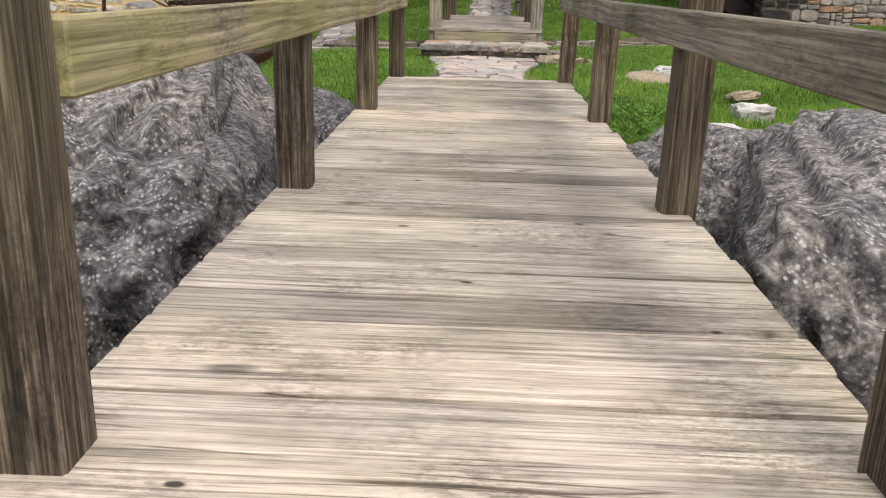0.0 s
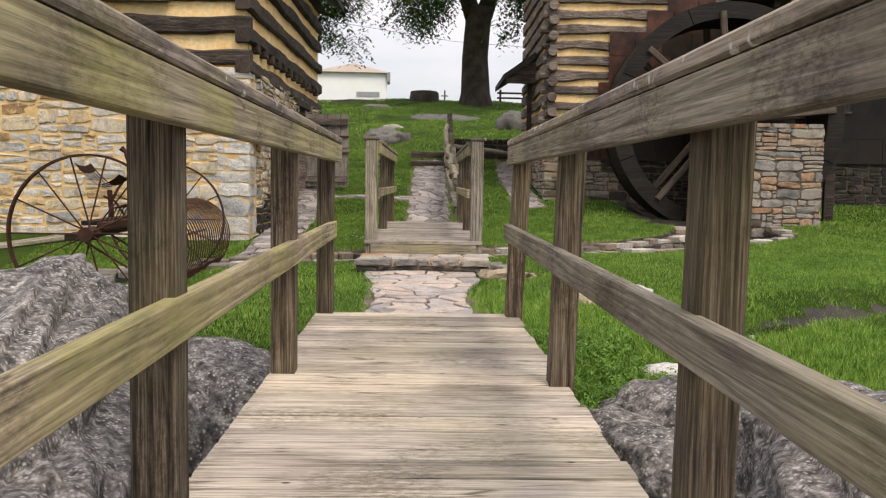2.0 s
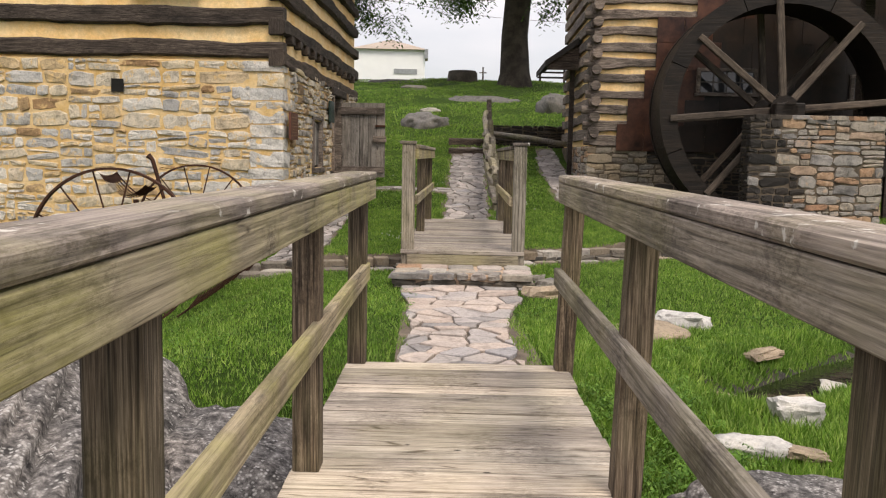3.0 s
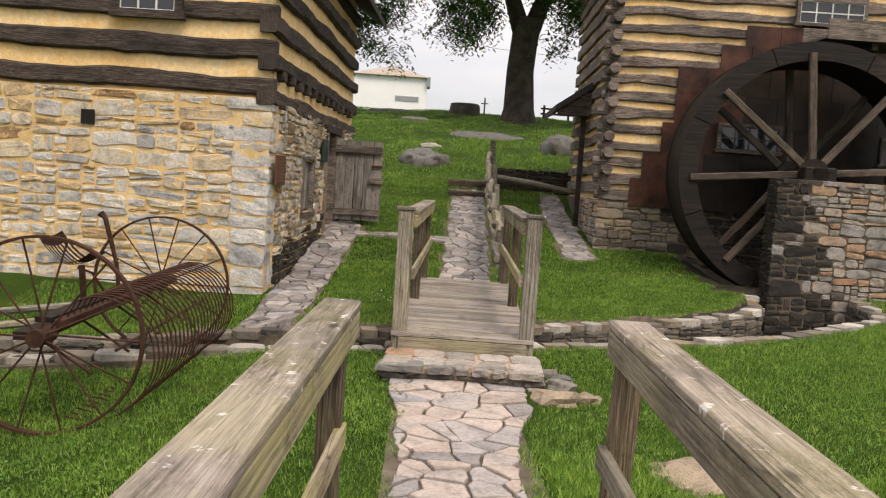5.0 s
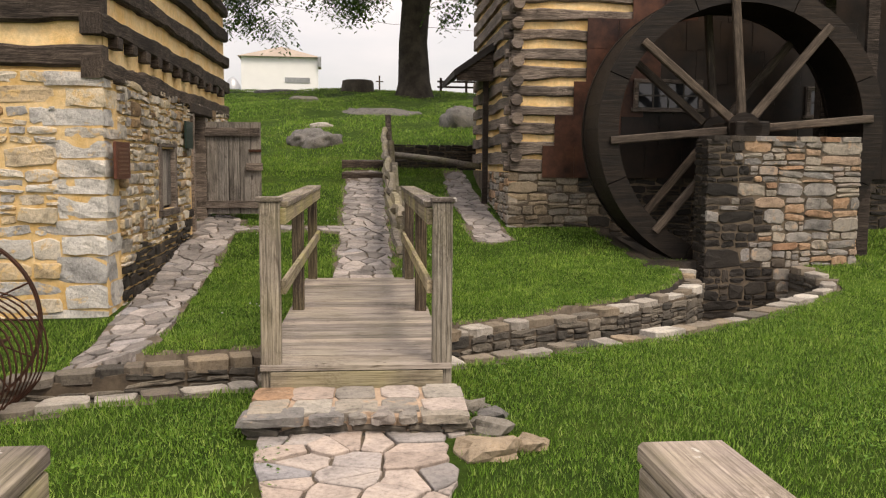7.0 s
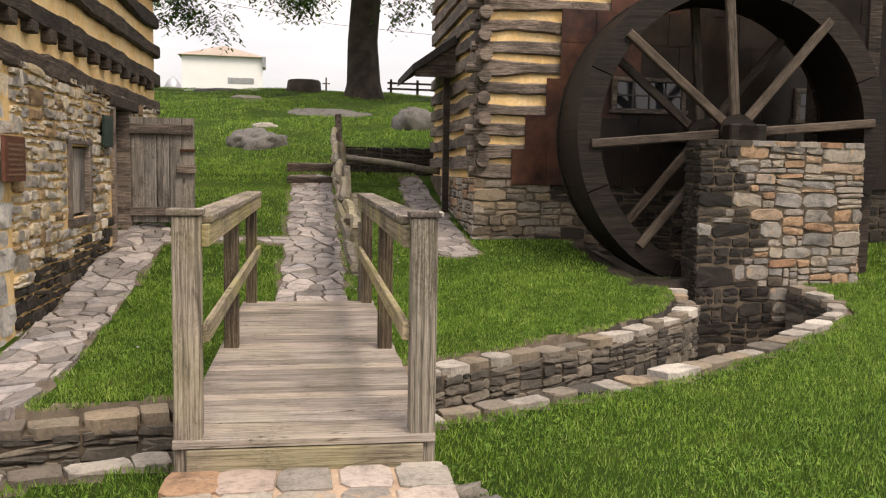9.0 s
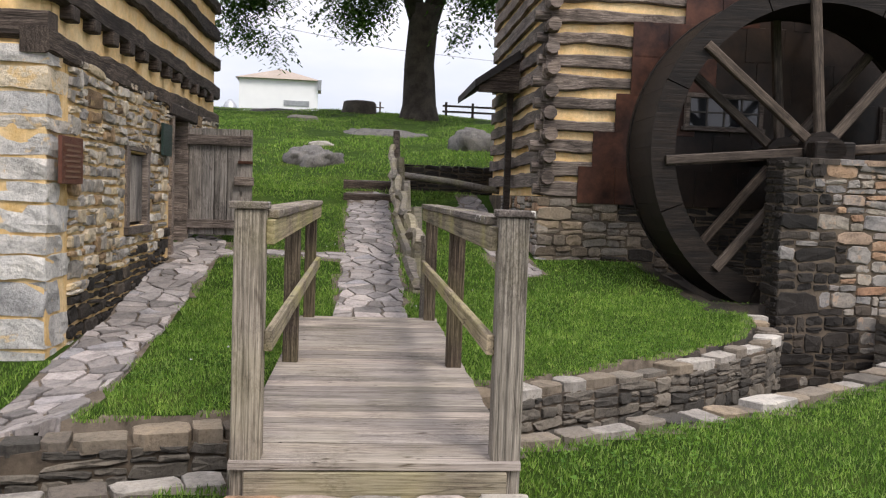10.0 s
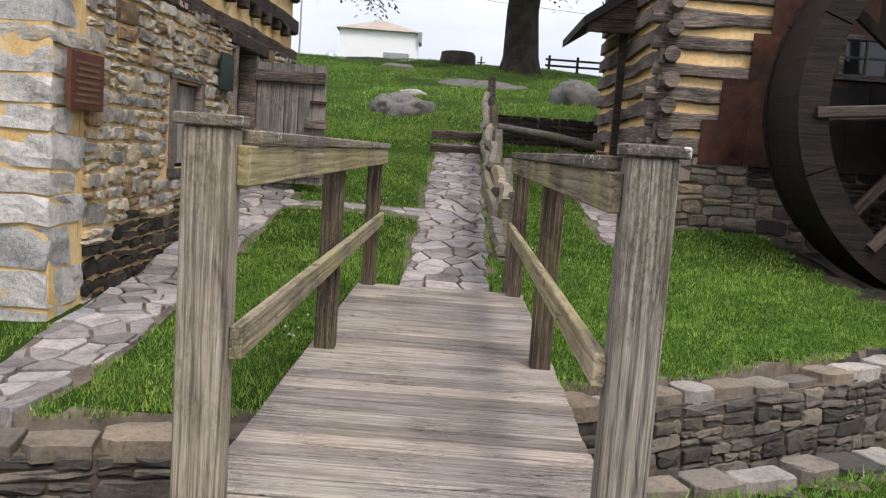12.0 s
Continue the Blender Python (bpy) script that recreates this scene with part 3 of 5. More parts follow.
def height(x, y):
    x, y = np.asarray(x, float), np.asarray(y, float)
    z = base_height(x, y)
    d = segdist(x, y, CREEK[3:]) + 0.07 * np.sin(x * 6.1) * np.cos(y * 5.3)
    z = z - 0.26 * np.clip((0.50 - d) / 0.40, 0, 1) * np.clip((y - 4.2) / 1.0, 0, 1)
    dr = segdist(x, y, RACE + RACE[:1])
    cut = inside(x, y, RACE) | (dr < 0.20)
    z = np.where(cut, -0.85, z)
    return np.where((x > 4.85) & (x < 7.5) & (y > 15.72) & (y < 17.5), -0.45, z)


def hz(x, y):
    return float(height(np.array([x]), np.array([y]))[0])


def spread(lo, hi, step, far, grow=1.22):
    mid = list(np.arange(lo, hi + step / 2, step))
    s, a = step, mid[-1]
    while a < far:
        s *= grow
        a += s
        mid.append(a)
    s, a, left = step, mid[0], []
    while a > -far:
        s *= grow
        a -= s
        left.append(a)
    return np.array(left[::-1] + mid)


gx, gy = spread(-7.0, 9.0, 0.11, 2500), spread(0.6, 17.0, 0.11, 2500)
GX, GY = np.meshgrid(gx, gy)
GZ = height(GX.ravel(), GY.ravel())
gverts = np.column_stack([GX.ravel(), GY.ravel(), GZ])
nx, ny = len(gx), len(gy)
idx = np.arange(nx * ny).reshape(ny, nx)
gfaces = np.column_stack([idx[:-1, :-1].ravel(), idx[:-1, 1:].ravel(), idx[1:, 1:].ravel(), idx[1:, :-1].ravel()])
gm = bpy.data.meshes.new("ground")
gm.vertices.add(len(gverts))
gm.vertices.foreach_set("co", gverts.ravel())
gm.loops.add(gfaces.size)
gm.loops.foreach_set("vertex_index", gfaces.ravel())
gm.polygons.add(len(gfaces))
gm.polygons.foreach_set("loop_start", np.arange(0, gfaces.size, 4))
gm.update(calc_edges=True)
gm.materials.append(EARTH)
gm.materials.append(DIRT)
gm.materials.append(WET_DIRT)
bare = np.zeros(len(gfaces), np.int32)
cx, cy = gverts[gfaces].mean(axis=1)[:, 0], gverts[gfaces].mean(axis=1)[:, 1]
soil = inside(cx, cy, RACE) | (segdist(cx, cy, RACE + RACE[:1]) < 0.3)
soil |= (cx > 4.5) & (cx < 7.8) & (cy > 15.25) & (cy < 17.75)
cb = np.clip((np.abs(cx) - 3.0) / 4, 0, 1) * (1.6 * np.sin(cx * 0.16 + 0.6) + 0.5 * np.sin(cx * 0.47))
soil |= ((cy - cb > 0.95) & (cy - cb < 3.9)) | (segdist(cx, cy, CREEK[3:6]) < 0.3)
for line, w in ((PATH_A, 0.44), (PATH_B, 0.42), (HOUSE_WALK, 0.34), (CROSS_WALK, 0.15), (MILL_WALK, 0.3)):
    soil |= segdist(cx, cy, line) < w
bare[soil] = 1
bare[(segdist(cx, cy, CREEK[3:6]) < 0.3) & (cx < 5)] = 2
# Pit ground under the wheel: wet earth, its black also painting the shade.
bare[((cx > 4.5) & (cx < 7.8) & (cy > 15.25) & (cy < 17.75)) | ((cx > 3.6) & (segdist(cx, cy, RACE + RACE[:1]) < 0.25))] = 2
gm.polygons.foreach_set("material_index", bare)
gm.shade_smooth()
ground = tagged(new("ground", gm), "rising green lawn with bare earth along paths and channel", "ground", kind="structure")
wmesh = mesh_from("water", [(x, y, -0.80) for x, y in RACE], [list(range(len(RACE)))], WATER)
tagged(new("water", wmesh), "thin dark water on the bed of the mill channel", "water", kind="structure")
pw = mesh_from("water", [(4.7, 15.65, -0.36), (7.6, 15.65, -0.36), (7.6, 17.6, -0.36), (4.7, 17.6, -0.36)], [[0, 1, 2, 3]], WATER)
tagged(new("water", pw), "black water in the pit under the wheel", "water", kind="structure")
cxs = np.linspace(-60, 60, 121)
cbend = np.clip((np.abs(cxs) - 3.0) / 4, 0, 1) * (1.6 * np.sin(cxs * 0.16 + 0.6) + 0.5 * np.sin(cxs * 0.47))
cv = [(x, 1.35 + b, -1.02) for x, b in zip(cxs, cbend)] + [(x, 3.75 + b, -1.02) for x, b in zip(cxs, cbend)]
cw = mesh_from("water", cv, [(i, i + 1, i + 122, i + 121) for i in range(120)], WATER)
tagged(new("water", cw), "dark creek water beneath the footbridge", "water", kind="structure")


dline = [(1.98, 6.08), (2.25, 6.30), (2.6, 6.62), (3.0, 6.96), (3.4, 7.28)]
dv = [(x - 0.15, y + 0.17, -0.345) for x, y in dline] + [(x + 0.15, y - 0.17, -0.345) for x, y in dline]
dw = mesh_from("water", dv, [(i + 5, i + 6, i + 1, i) for i in range(4)], WATER)
tagged(new("water", dw), "shallow dark puddle in the lawn ditch", "water", kind="structure")


# ---- footbridges ----
def footbridge(name, m, y0, y1, half, deck_half, pitch, posts_left, posts_right, rail_top, mid_z, deck_under, post_mat, post_w, label, front_posts=False, deck_mat=DECK, lean=0.0):
    br = thing(name, m, label, "footbridge")
    n = int(round((y1 - y0) / pitch))
    step = (y1 - y0) / n
    forms = [to_mesh("plank", beam(2 * deck_half + e, step - 0.014, 0.04, 0.0030, 12, k), deck_mat) for k, e in enumerate((0, 0.005, -0.004, 0.007, 0.002))]
    for i in range(n):
        f = rng.randrange(5)
        mm = Matrix.Translation((-deck_half - 0.006, y0 + step * (i + 0.5), -0.02 + rng.uniform(-0.003, 0.003))) @ Matrix.Rotation(rng.uniform(-0.004, 0.004), 4, "Z")
        piece("plank", forms[f], br, mm)
    for s in (-1, 1):
        part("beam", box(s * (deck_half - 0.12) - 0.03, s * (deck_half - 0.12) + 0.03, y0 + 0.03, y1 - 0.03, -0.26, -0.045), RAIL, br)
    part("beam", box(-0.03, 0.03, y0 + 0.03, y1 - 0.03, -0.26, -0.045), RAIL, br)
    for yy in (y0 + 0.012, y1 - 0.012):
        part("fascia", box(-deck_half + 0.06, deck_half - 0.06, yy - 0.02, yy + 0.02, -deck_under, -0.045), FASCIA, br)
    for s in (-1, 1):
        posts = posts_left if s < 0 else posts_right
        off = lean if s > 0 else 0.0
        for k, yy in enumerate(posts):
            first = front_posts and k == 0
            w = post_w * (1.28 if first else 1.0)
            top = rail_top - 0.002 if first else rail_top - 0.042
            x0 = half if s > 0 else -half - w
            lo = -deck_under - (0.05 if first else 0.25)
            bm = box(x0, x0 + w, yy, yy + w * (0.8 if first else 1), lo, top, 0.006)
            for v in bm.verts:
                v.co.x += off * max(0.0, v.co.z) / rail_top * (0.25 + 0.75 * (yy - posts[0]) / (posts[-1] - posts[0]))
            part("post", bm, PALE_POST if first else post_mat, br)
        ya, yb = posts[0] + (post_w if front_posts else post_w + 0.004), posts[-1] + post_w + 0.015
        xi = s * half
        turn = Matrix.Translation((off * 0.25, 0, 0)) @ Matrix.Rotation(-off * 0.75 / (yb - ya), 4, "Z")
        if not front_posts:
            part("side_board", box(min(xi, xi - s * 0.038), max(xi, xi - s * 0.038), ya, yb, rail_top - 0.138, rail_top - 0.0405), RAIL if s < 0 else GREY_RAIL, br, "green-stained side board" if s < 0 else "grey weathered side board", m=turn)
            part("handrail_cap", box(min(xi - s * 0.041, xi + s * 0.105), max(xi - s * 0.041, xi + s * 0.105), ya, yb + 0.006, rail_top - 0.037, rail_top, 0.007), CAP, br, "lichen-spotted handrail cap", m=turn)
            part("lower_rail", box(min(xi + s * 0.024, xi - s * 0.014), max(xi + s * 0.024, xi - s * 0.014), ya - 0.006, yb - 0.02, mid_z - 0.045, mid_z + 0.045), RAIL if s < 0 else GREY_RAIL, br, m=Matrix.Rotation(-off * 0.35 / (yb - ya), 4, "Z"))
        else:
            part("side_board", box(min(xi, xi - s * 0.036), max(xi, xi - s * 0.036), ya - 0.05, yb, rail_top - 0.15, rail_top - 0.045), RAIL, br)
            part("handrail_cap", box(min(xi - s * 0.045, xi + s * 0.11), max(xi - s * 0.045, xi + s * 0.11), ya + 0.03, yb, rail_top - 0.041, rail_top - 0.003), CAP, br)
            part("post_cap", box(min(xi - s * 0.012, xi + s * 0.15), max(xi - s * 0.012, xi + s * 0.15), posts[0] - 0.012, ya + 0.026, rail_top - 0.001, rail_top + 0.03), CAP, br)
            part("lower_rail", box(min(xi, xi - s * 0.036), max(xi, xi - s * 0.036), ya - 0.06, yb - 0.03, mid_z - 0.045, mid_z + 0.045), RAIL, br)
    return br


footbridge("footbridge", pose(0.130, 1.05, 0.0, 0, 0, -1.85), -0.02, 4.66, 0.475, 0.565, 0.141, (0.03, 1.51, 3.11, 4.60), (0.05, 1.36, 2.94, 4.54), 0.985, 0.472, 0.24, POST, 0.092,
           "weathered grey timber footbridge with green-stained handrails over rocks", lean=0.055)
footbridge("footbridge", pose(0.480, 9.90, 0.12, 0, 0, -2.75), -0.03, 4.22, 0.495, 0.62, 0.14, (0.0, 2.08, 4.12), (0.0, 1.98, 4.06), 1.06, 0.50, 0.22, POST, 0.10,
           "small grey timber footbridge with pale square end posts over channel", front_posts=True, deck_mat=GREY_DECK)


# ---- stepping slab before the second bridge ----
steps = thing("stone_step", pose(0.46, 9.42, -0.16, 0, 0, -2.5), "low mortared fieldstone step with flat pale treads", "step")
part("core", box(-0.62, 0.64, -0.15, 0.50, -0.12, 0.125, 0.02), PINK_MORTAR, steps)
rubble(steps, (-0.66, -0.165, -0.06), (1, 0, 0), 1.34, 0.13, RACE_STONE, (0.5, 0.07), 0.008, 0.02, 0.2, course=0.065)
rubble(steps, (-0.69, -0.20, 0.065), (1, 0, 0), 1.36, 0.085, PIER_STONE, (0.36, 0.2), 0.022, 0.02, 0.2, course=0.1)
rubble(steps, (0.64, -0.16, -0.05), (0, 1, 0), 0.62, 0.19, COPING, (0.26, 0.09), 0.012, 0.02, 0.2, course=0.09)
rubble(steps, (-0.62, 0.46, -0.05), (0, -1, 0), 0.62, 0.19, RACE_STONE, (0.26, 0.09), 0.012, 0.02, 0.2, course=0.09)
for k in range(5):
    for row in range(2):
        me = rng.choice(stone_forms(rng.choice((COPING, PIER_STONE, PALE_FLAG))))
        piece("tread_stone", me, steps, Matrix.Translation((-0.53 + k * 0.265 + rng.uniform(-0.02, 0.02), 0.0 + 0.31 * row + rng.uniform(-0.01, 0.01), 0.115)) @ Matrix.Rotation(radians(-90), 4, "X") @ Matrix.Diagonal((0.25 + rng.uniform(-0.03, 0.02), 0.055, 0.30, 1)))


# ---- walled mill channel ----
def channel_wall(name, line, side, label, mat, top_dz, thick, h, cop, cop_mats):
    wall = thing(name, pose(0, 0, 0), label, "channel wall", kind="structure")
    for (ax, ay), (bx, by) in zip(line, line[1:]):
        if bx < -4.1:
            continue
        a, b = Vector((ax, ay, 0)), Vector((bx, by, 0))
        d = (b - a).normalized()
        out = Vector((d.y, -d.x, 0)) * side
        L = (b - a).length
        za = float(base_height(np.array([ax]), np.array([ay]))[0]) + top_dz
        zb = float(base_height(np.array([bx]), np.array([by]))[0]) + top_dz
        z = (za + zb) / 2
        bm = bmesh.new()
        q = [a - d * 0.02, b + d * 0.02, b + d * 0.02 - out * thick, a - d * 0.02 - out * thick]
        lo = [bm.verts.new((p.x, p.y, -0.95)) for p in q]
        hi = [bm.verts.new((p.x, p.y, (za, zb, zb, za)[k] - 0.05)) for k, p in enumerate(q)]
        bm.faces.new(hi)
        for k in range(4):
            bm.faces.new((lo[k], lo[(k + 1) % 4], hi[(k + 1) % 4], hi[k]))
        bmesh.ops.recalc_face_normals(bm, faces=bm.faces[:])
        part("core", bm, GREY_MORTAR, wall)
        o, w = (a, d) if side > 0 else (b, -d)
        rubble(wall, (o.x, o.y, z - h), w, L, h - 0.05, mat, (0.40, 0.14), 0.012, 0.025, 0.16, course=0.2)
        u = 0.0
        while u < L - 0.05:
            s = min(rng.uniform(0.16, 0.42), L - u)
            p = a + d * (u + s / 2) - out * (cop / 2 - 0.02)
            zz = za + (zb - za) * (u + s / 2) / L
            piece("coping_stone", rng.choice(stone_forms(rng.choice(cop_mats))), wall,
                  Matrix.Translation((p.x, p.y, zz - 0.03 + rng.uniform(-0.016, 0.016))) @ Matrix.Rotation(math.atan2(d.y, d.x) + rng.uniform(-0.05, 0.05), 4, "Z") @ Matrix.Rotation(radians(-90), 4, "X") @ Matrix.Rotation(rng.uniform(-0.05, 0.05), 4, "X") @ Matrix.Diagonal((s * rng.uniform(0.88, 1.02), rng.uniform(0.06, 0.11), cop * rng.uniform(0.7, 1.25), 1)))
            u += s
    return wall


channel_wall("wall_channel_far", RACE_FAR, 1, "curved low dry stone retaining wall of the mill channel", RACE_STONE, -0.035, 0.24, 0.55, 0.24, (COPING, MILL_STONE, RACE_STONE, MILL_STONE))
channel_wall("wall_channel_near", RACE_NEAR, -1, "pale stone kerb along the near edge of the mill channel", RACE_STONE, 0.015, 0.24, 0.6, 0.22, (COPING, COPING, RACE_STONE, MILL_STONE))


# ---- flagstone paths ----
def cell(site, others, reach):
    poly = [Vector((site[0] + a, site[1] + b)) for a, b in ((-reach, -reach), (reach, -reach), (reach, reach), (-reach, reach))]
    s = Vector(site)
    for o in others:
        q = Vector(o)
        if q == s or (q - s).length > 2.2 * reach:
            continue
        mid, nn = (s + q) / 2, q - s
        outp = []
        for i in range(len(poly)):
            a, b = poly[i], poly[(i + 1) % len(poly)]
            da, db = (a - mid).dot(nn), (b - mid).dot(nn)
            if da <= 0:
                outp.append(a)
            if da * db < 0:
                outp.append(a + (b - a) * (da / (da - db)))
        poly = outp
        if len(poly) < 3:
            return []
    return poly


def flag_path(name, line, w, size, mat, label, joint=0.011, lift=0.022, widths=None, aspect=1.0):
    """Close-laid broken slabs, cut off along both edges of the path."""
    path = thing(name, pose(0, 0, 0), label, "flagstone path", kind="structure")
    xs, ys = [p[0] for p in line], [p[1] for p in line]
    sites = []
    yy = min(ys) - w - size
    while yy < max(ys) + w + size:
        xx = min(xs) - w - size * 2 + rng.uniform(0, size)
        while xx < max(xs) + w + size * 2:
            if rng.random() > 0.14:
                sites.append((xx + rng.uniform(-0.48, 0.48) * size * aspect, yy + rng.uniform(-0.48, 0.48) * size))
            xx += size * aspect
        yy += size
    arr = np.array(sites)
    limit = lambda y: w if widths is None else float(np.interp(y, widths[0], widths[1]))

    def hold(p):
        """Keeps a corner within the path's edge."""
        best = None
        for a, b in zip(line, line[1:]):
            a, b = Vector(a), Vector(b)
            t = min(1, max(0, (p - a).dot(b - a) / (b - a).length_squared))
            q = a + (b - a) * t
            if best is None or (p - q).length < (p - best).length:
                best = q
        lim = limit(p.y) + 0.02 * math.sin(p.y * 5.1 + p.x)
        return best + (p - best) * min(1.0, lim / max((p - best).length, 1e-4))

    d = segdist(arr[:, 0], arr[:, 1], line)
    lim = np.array([limit(v) for v in arr[:, 1]])
    for k in np.nonzero(d < lim + size * 0.5)[0]:
        near = arr[np.hypot(arr[:, 0] - arr[k, 0], arr[:, 1] - arr[k, 1]) < size * aspect * 3]
        poly = cell(tuple(arr[k]), [tuple(p) for p in near], size * aspect * 1.5)
        if len(poly) < 3:
            continue
        dense = []
        for i, p in enumerate(poly):
            q = poly[(i + 1) % len(poly)]
            dense += [p.lerp(q, 0.04), p.lerp(q, rng.uniform(0.4, 0.6)), p.lerp(q, 0.96)] if (q - p).length > 0.05 else [p.lerp(q, 0.5)]
        poly = [hold(p) for p in dense]
        area = abs(sum(p.x * q.y - q.x * p.y for p, q in zip(poly, poly[1:] + poly[:1]))) / 2
        if area < 0.10 * size * size * aspect or len(poly) < 3:
            continue
        c = sum(poly, Vector((0, 0))) / len(poly)
        gap = joint * rng.uniform(0.6, 1.5)
        ring = []
        for a in poly:
            v = a - c
            ring.append(c + v * max(0.3, 1 - gap / max(v.length, 0.03)) + Vector((rng.uniform(-1, 1), rng.uniform(-1, 1))) * 0.005)
        dz = rng.uniform(-0.006, 0.008)
        bm = bmesh.new()
        lo, hi, rim = [], [], []
        for a in ring:
            z = hz(a.x, a.y) + lift + dz
            lo.append(bm.verts.new((a.x - c.x, a.y - c.y, z - 0.05)))
            rim.append(bm.verts.new((a.x - c.x, a.y - c.y, z - 0.005)))
            e = c + (a - c) * (1 - 0.006 / max((a - c).length, 0.03))
            hi.append(bm.verts.new((e.x - c.x, e.y - c.y, z)))
        m = len(ring)
        bm.faces.new(hi)
        for i in range(m):
            j = (i + 1) % m
            bm.faces.new((lo[i], lo[j], rim[j], rim[i]))
            bm.faces.new((rim[i], rim[j], hi[j], hi[i]))
        bmesh.ops.recalc_face_normals(bm, faces=bm.faces[:])
        part("flagstone", bm, rng.choice(mat), path, m=Matrix.Translation((c.x, c.y, 0)))
    return path


flag_path("path_first", PATH_A, 0.4, 0.165, (PALE_FLAG, PALE_FLAG, FLAG), "worn pale pinkish flagstone path between the two bridges", widths=([5.6, 7.6, 8.5, 9.2], [0.36, 0.36, 0.5, 0.62]), aspect=1.45)
flag_path("path_hill", PATH_B, 0.37, 0.17, (FLAG, GREY_FLAG), "grey flagstone path climbing the lawn to steps", joint=0.014, aspect=1.5)
flag_path("path_house", HOUSE_WALK, 0.31, 0.16, (FLAG, GREY_FLAG, GREY_FLAG), "narrow grey flagstone walk along the stone house", joint=0.013, aspect=1.35)
flag_path("path_cross", CROSS_WALK, 0.13, 0.2, (FLAG, GREY_FLAG), "short flagstone link between door and hill path", aspect=1.6)
flag_path("path_mill", MILL_WALK, 0.27, 0.19, (GREY_FLAG,), "grey stone walk beside the log mill", aspect=1.2)


# ---- log and stone house ----
house = thing("house", pose(-1.90, 13.30, 0, 0, 0, -3.1), "old house with rubble stone base and dark logs with cream daub", "house")
HL, HD, HS = 6.6, 7.4, 2.32
part("wall", box(-HL, 0.0, 0.0, 0.42, -0.5, HS, 0.01), MORTAR, house, "tan mortared stone front wall")
for a, b, c, d in ((0.42, 2.2, -0.5, HS), (2.2, 3.05, -0.5, 0.82), (2.2, 3.05, 1.6, HS), (3.05, 4.2, -0.5, HS), (4.2, 5.15, 2.15, HS), (5.15, HD, -0.5, HS)):
    part("wall", box(-0.42, 0.0, a, b, c, d, 0), MORTAR, house)
part("wall", box(-HL, -HL + 0.4, 0.43, HD, -0.5, HS, 0), MORTAR, house)
part("wall", box(-HL + 0.41, -0.43, HD - 0.4, HD, -0.5, HS, 0), MORTAR, house)
rubble(house, (-6.0, 0, -0.45), (1, 0, 0), 5.56, HS + 0.45, HOUSE_STONE, (0.60, 0.25), 0.024, 0.020, 0.18, skip=((3.60, 3.82, 2.30, 2.52),), course=0.8)
zq, kq = -0.45, 0
while zq < HS - 0.04:
    hq = min(rng.uniform(0.11, 0.29), HS - zq)
    if HS - zq - hq < 0.09:
        hq = HS - zq
    lx, ly = (rng.uniform(0.48, 0.62), rng.uniform(0.22, 0.34)) if kq % 2 else (rng.uniform(0.36, 0.46), rng.uniform(0.36, 0.58))
    bm = box(-lx, 0.012 + rng.uniform(-0.008, 0.012), -0.014 - rng.uniform(-0.008, 0.012), ly, zq + 0.008, zq + hq - 0.012, 0)
    bmesh.ops.subdivide_edges(bm, edges=bm.edges[:], cuts=2, use_grid_fill=True)
    mid_p = Vector((-lx / 2, ly / 2, zq + hq / 2))
    for v in bm.verts:
        q = v.co - mid_p
        corner = min(abs(q.x) / (lx / 2), 1) + min(abs(q.y) / (ly / 2), 1) + min(abs(q.z) / (hq / 2), 1)
        v.co = mid_p + q * (1 - 0.05 * max(0.0, corner - 2.2))
        v.co += Vector([noise.noise(v.co * 7 + Vector((kq * 3.1, ax * 9, 0))) * (0.028, 0.028, 0.022)[ax] for ax in range(3)])
    part("stone", bm, rng.choice((QUOIN, QUOIN, HOUSE_STONE)), house)
    zq += hq
    kq += 1
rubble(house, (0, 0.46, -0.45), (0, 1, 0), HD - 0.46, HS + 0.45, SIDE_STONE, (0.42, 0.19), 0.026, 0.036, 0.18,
       skip=((1.57, 2.64, 1.22, 2.12), (3.52, 4.82, 0.6, 2.68)), pick=lambda u, v: BLACKENED_STONE if v + 0.1 * math.sin(u * 5) < 0.80 + u * 0.09 and u < 3.6 and rng.random() < 0.88 else SIDE_STONE, course=0.9)
part("vent", box(-2.38, -2.21, -0.03, 0.1, 1.86, 2.04, 0), DARK_IN, house, "small square dark wall vent")
part("daub_wall", box(-HL, -0.06, 0.05, 0.25, HS, 5.0, 0), DAUB, house, "cream daub between the logs")
part("daub_wall", box(-0.25, -0.05, 0.26, HD, HS - 0.12, 5.0, 0), DAUB, house)
part("daub_wall", box(-HL, -HL + 0.2, 0.26, HD, HS, 5.0, 0), DAUB, house)
part("daub_wall", box(-HL + 0.2, -0.26, HD - 0.2, HD, HS, 5.0, 0), DAUB, house)
for k in range(6):
    z = 2.47 + 0.445 * k
    part("log", beam(HL + 0.02, 0.22, 0.235 + 0.02 * math.sin(k * 2.3), 0.036, 60, k), DARK_LOG, house, m=Matrix.Translation((-HL, 0.08, z)))
    zs = 2.34 + 0.455 * k
    part("log", beam(HD + 0.06, 0.22, 0.215, 0.036, 64, k + 20), DARK_LOG, house, m=Matrix.Translation((-0.07, -0.05, zs)) @ Matrix.Rotation(radians(90), 4, "Z"))
for k in range(12):
    part("joist_end", box(-0.10, 0.055, 0.42 + k * 0.565, 0.42 + k * 0.565 + 0.19, 2.585 + 0.012 * math.sin(k * 2), 2.71, 0.012), DARK_LOG, house)
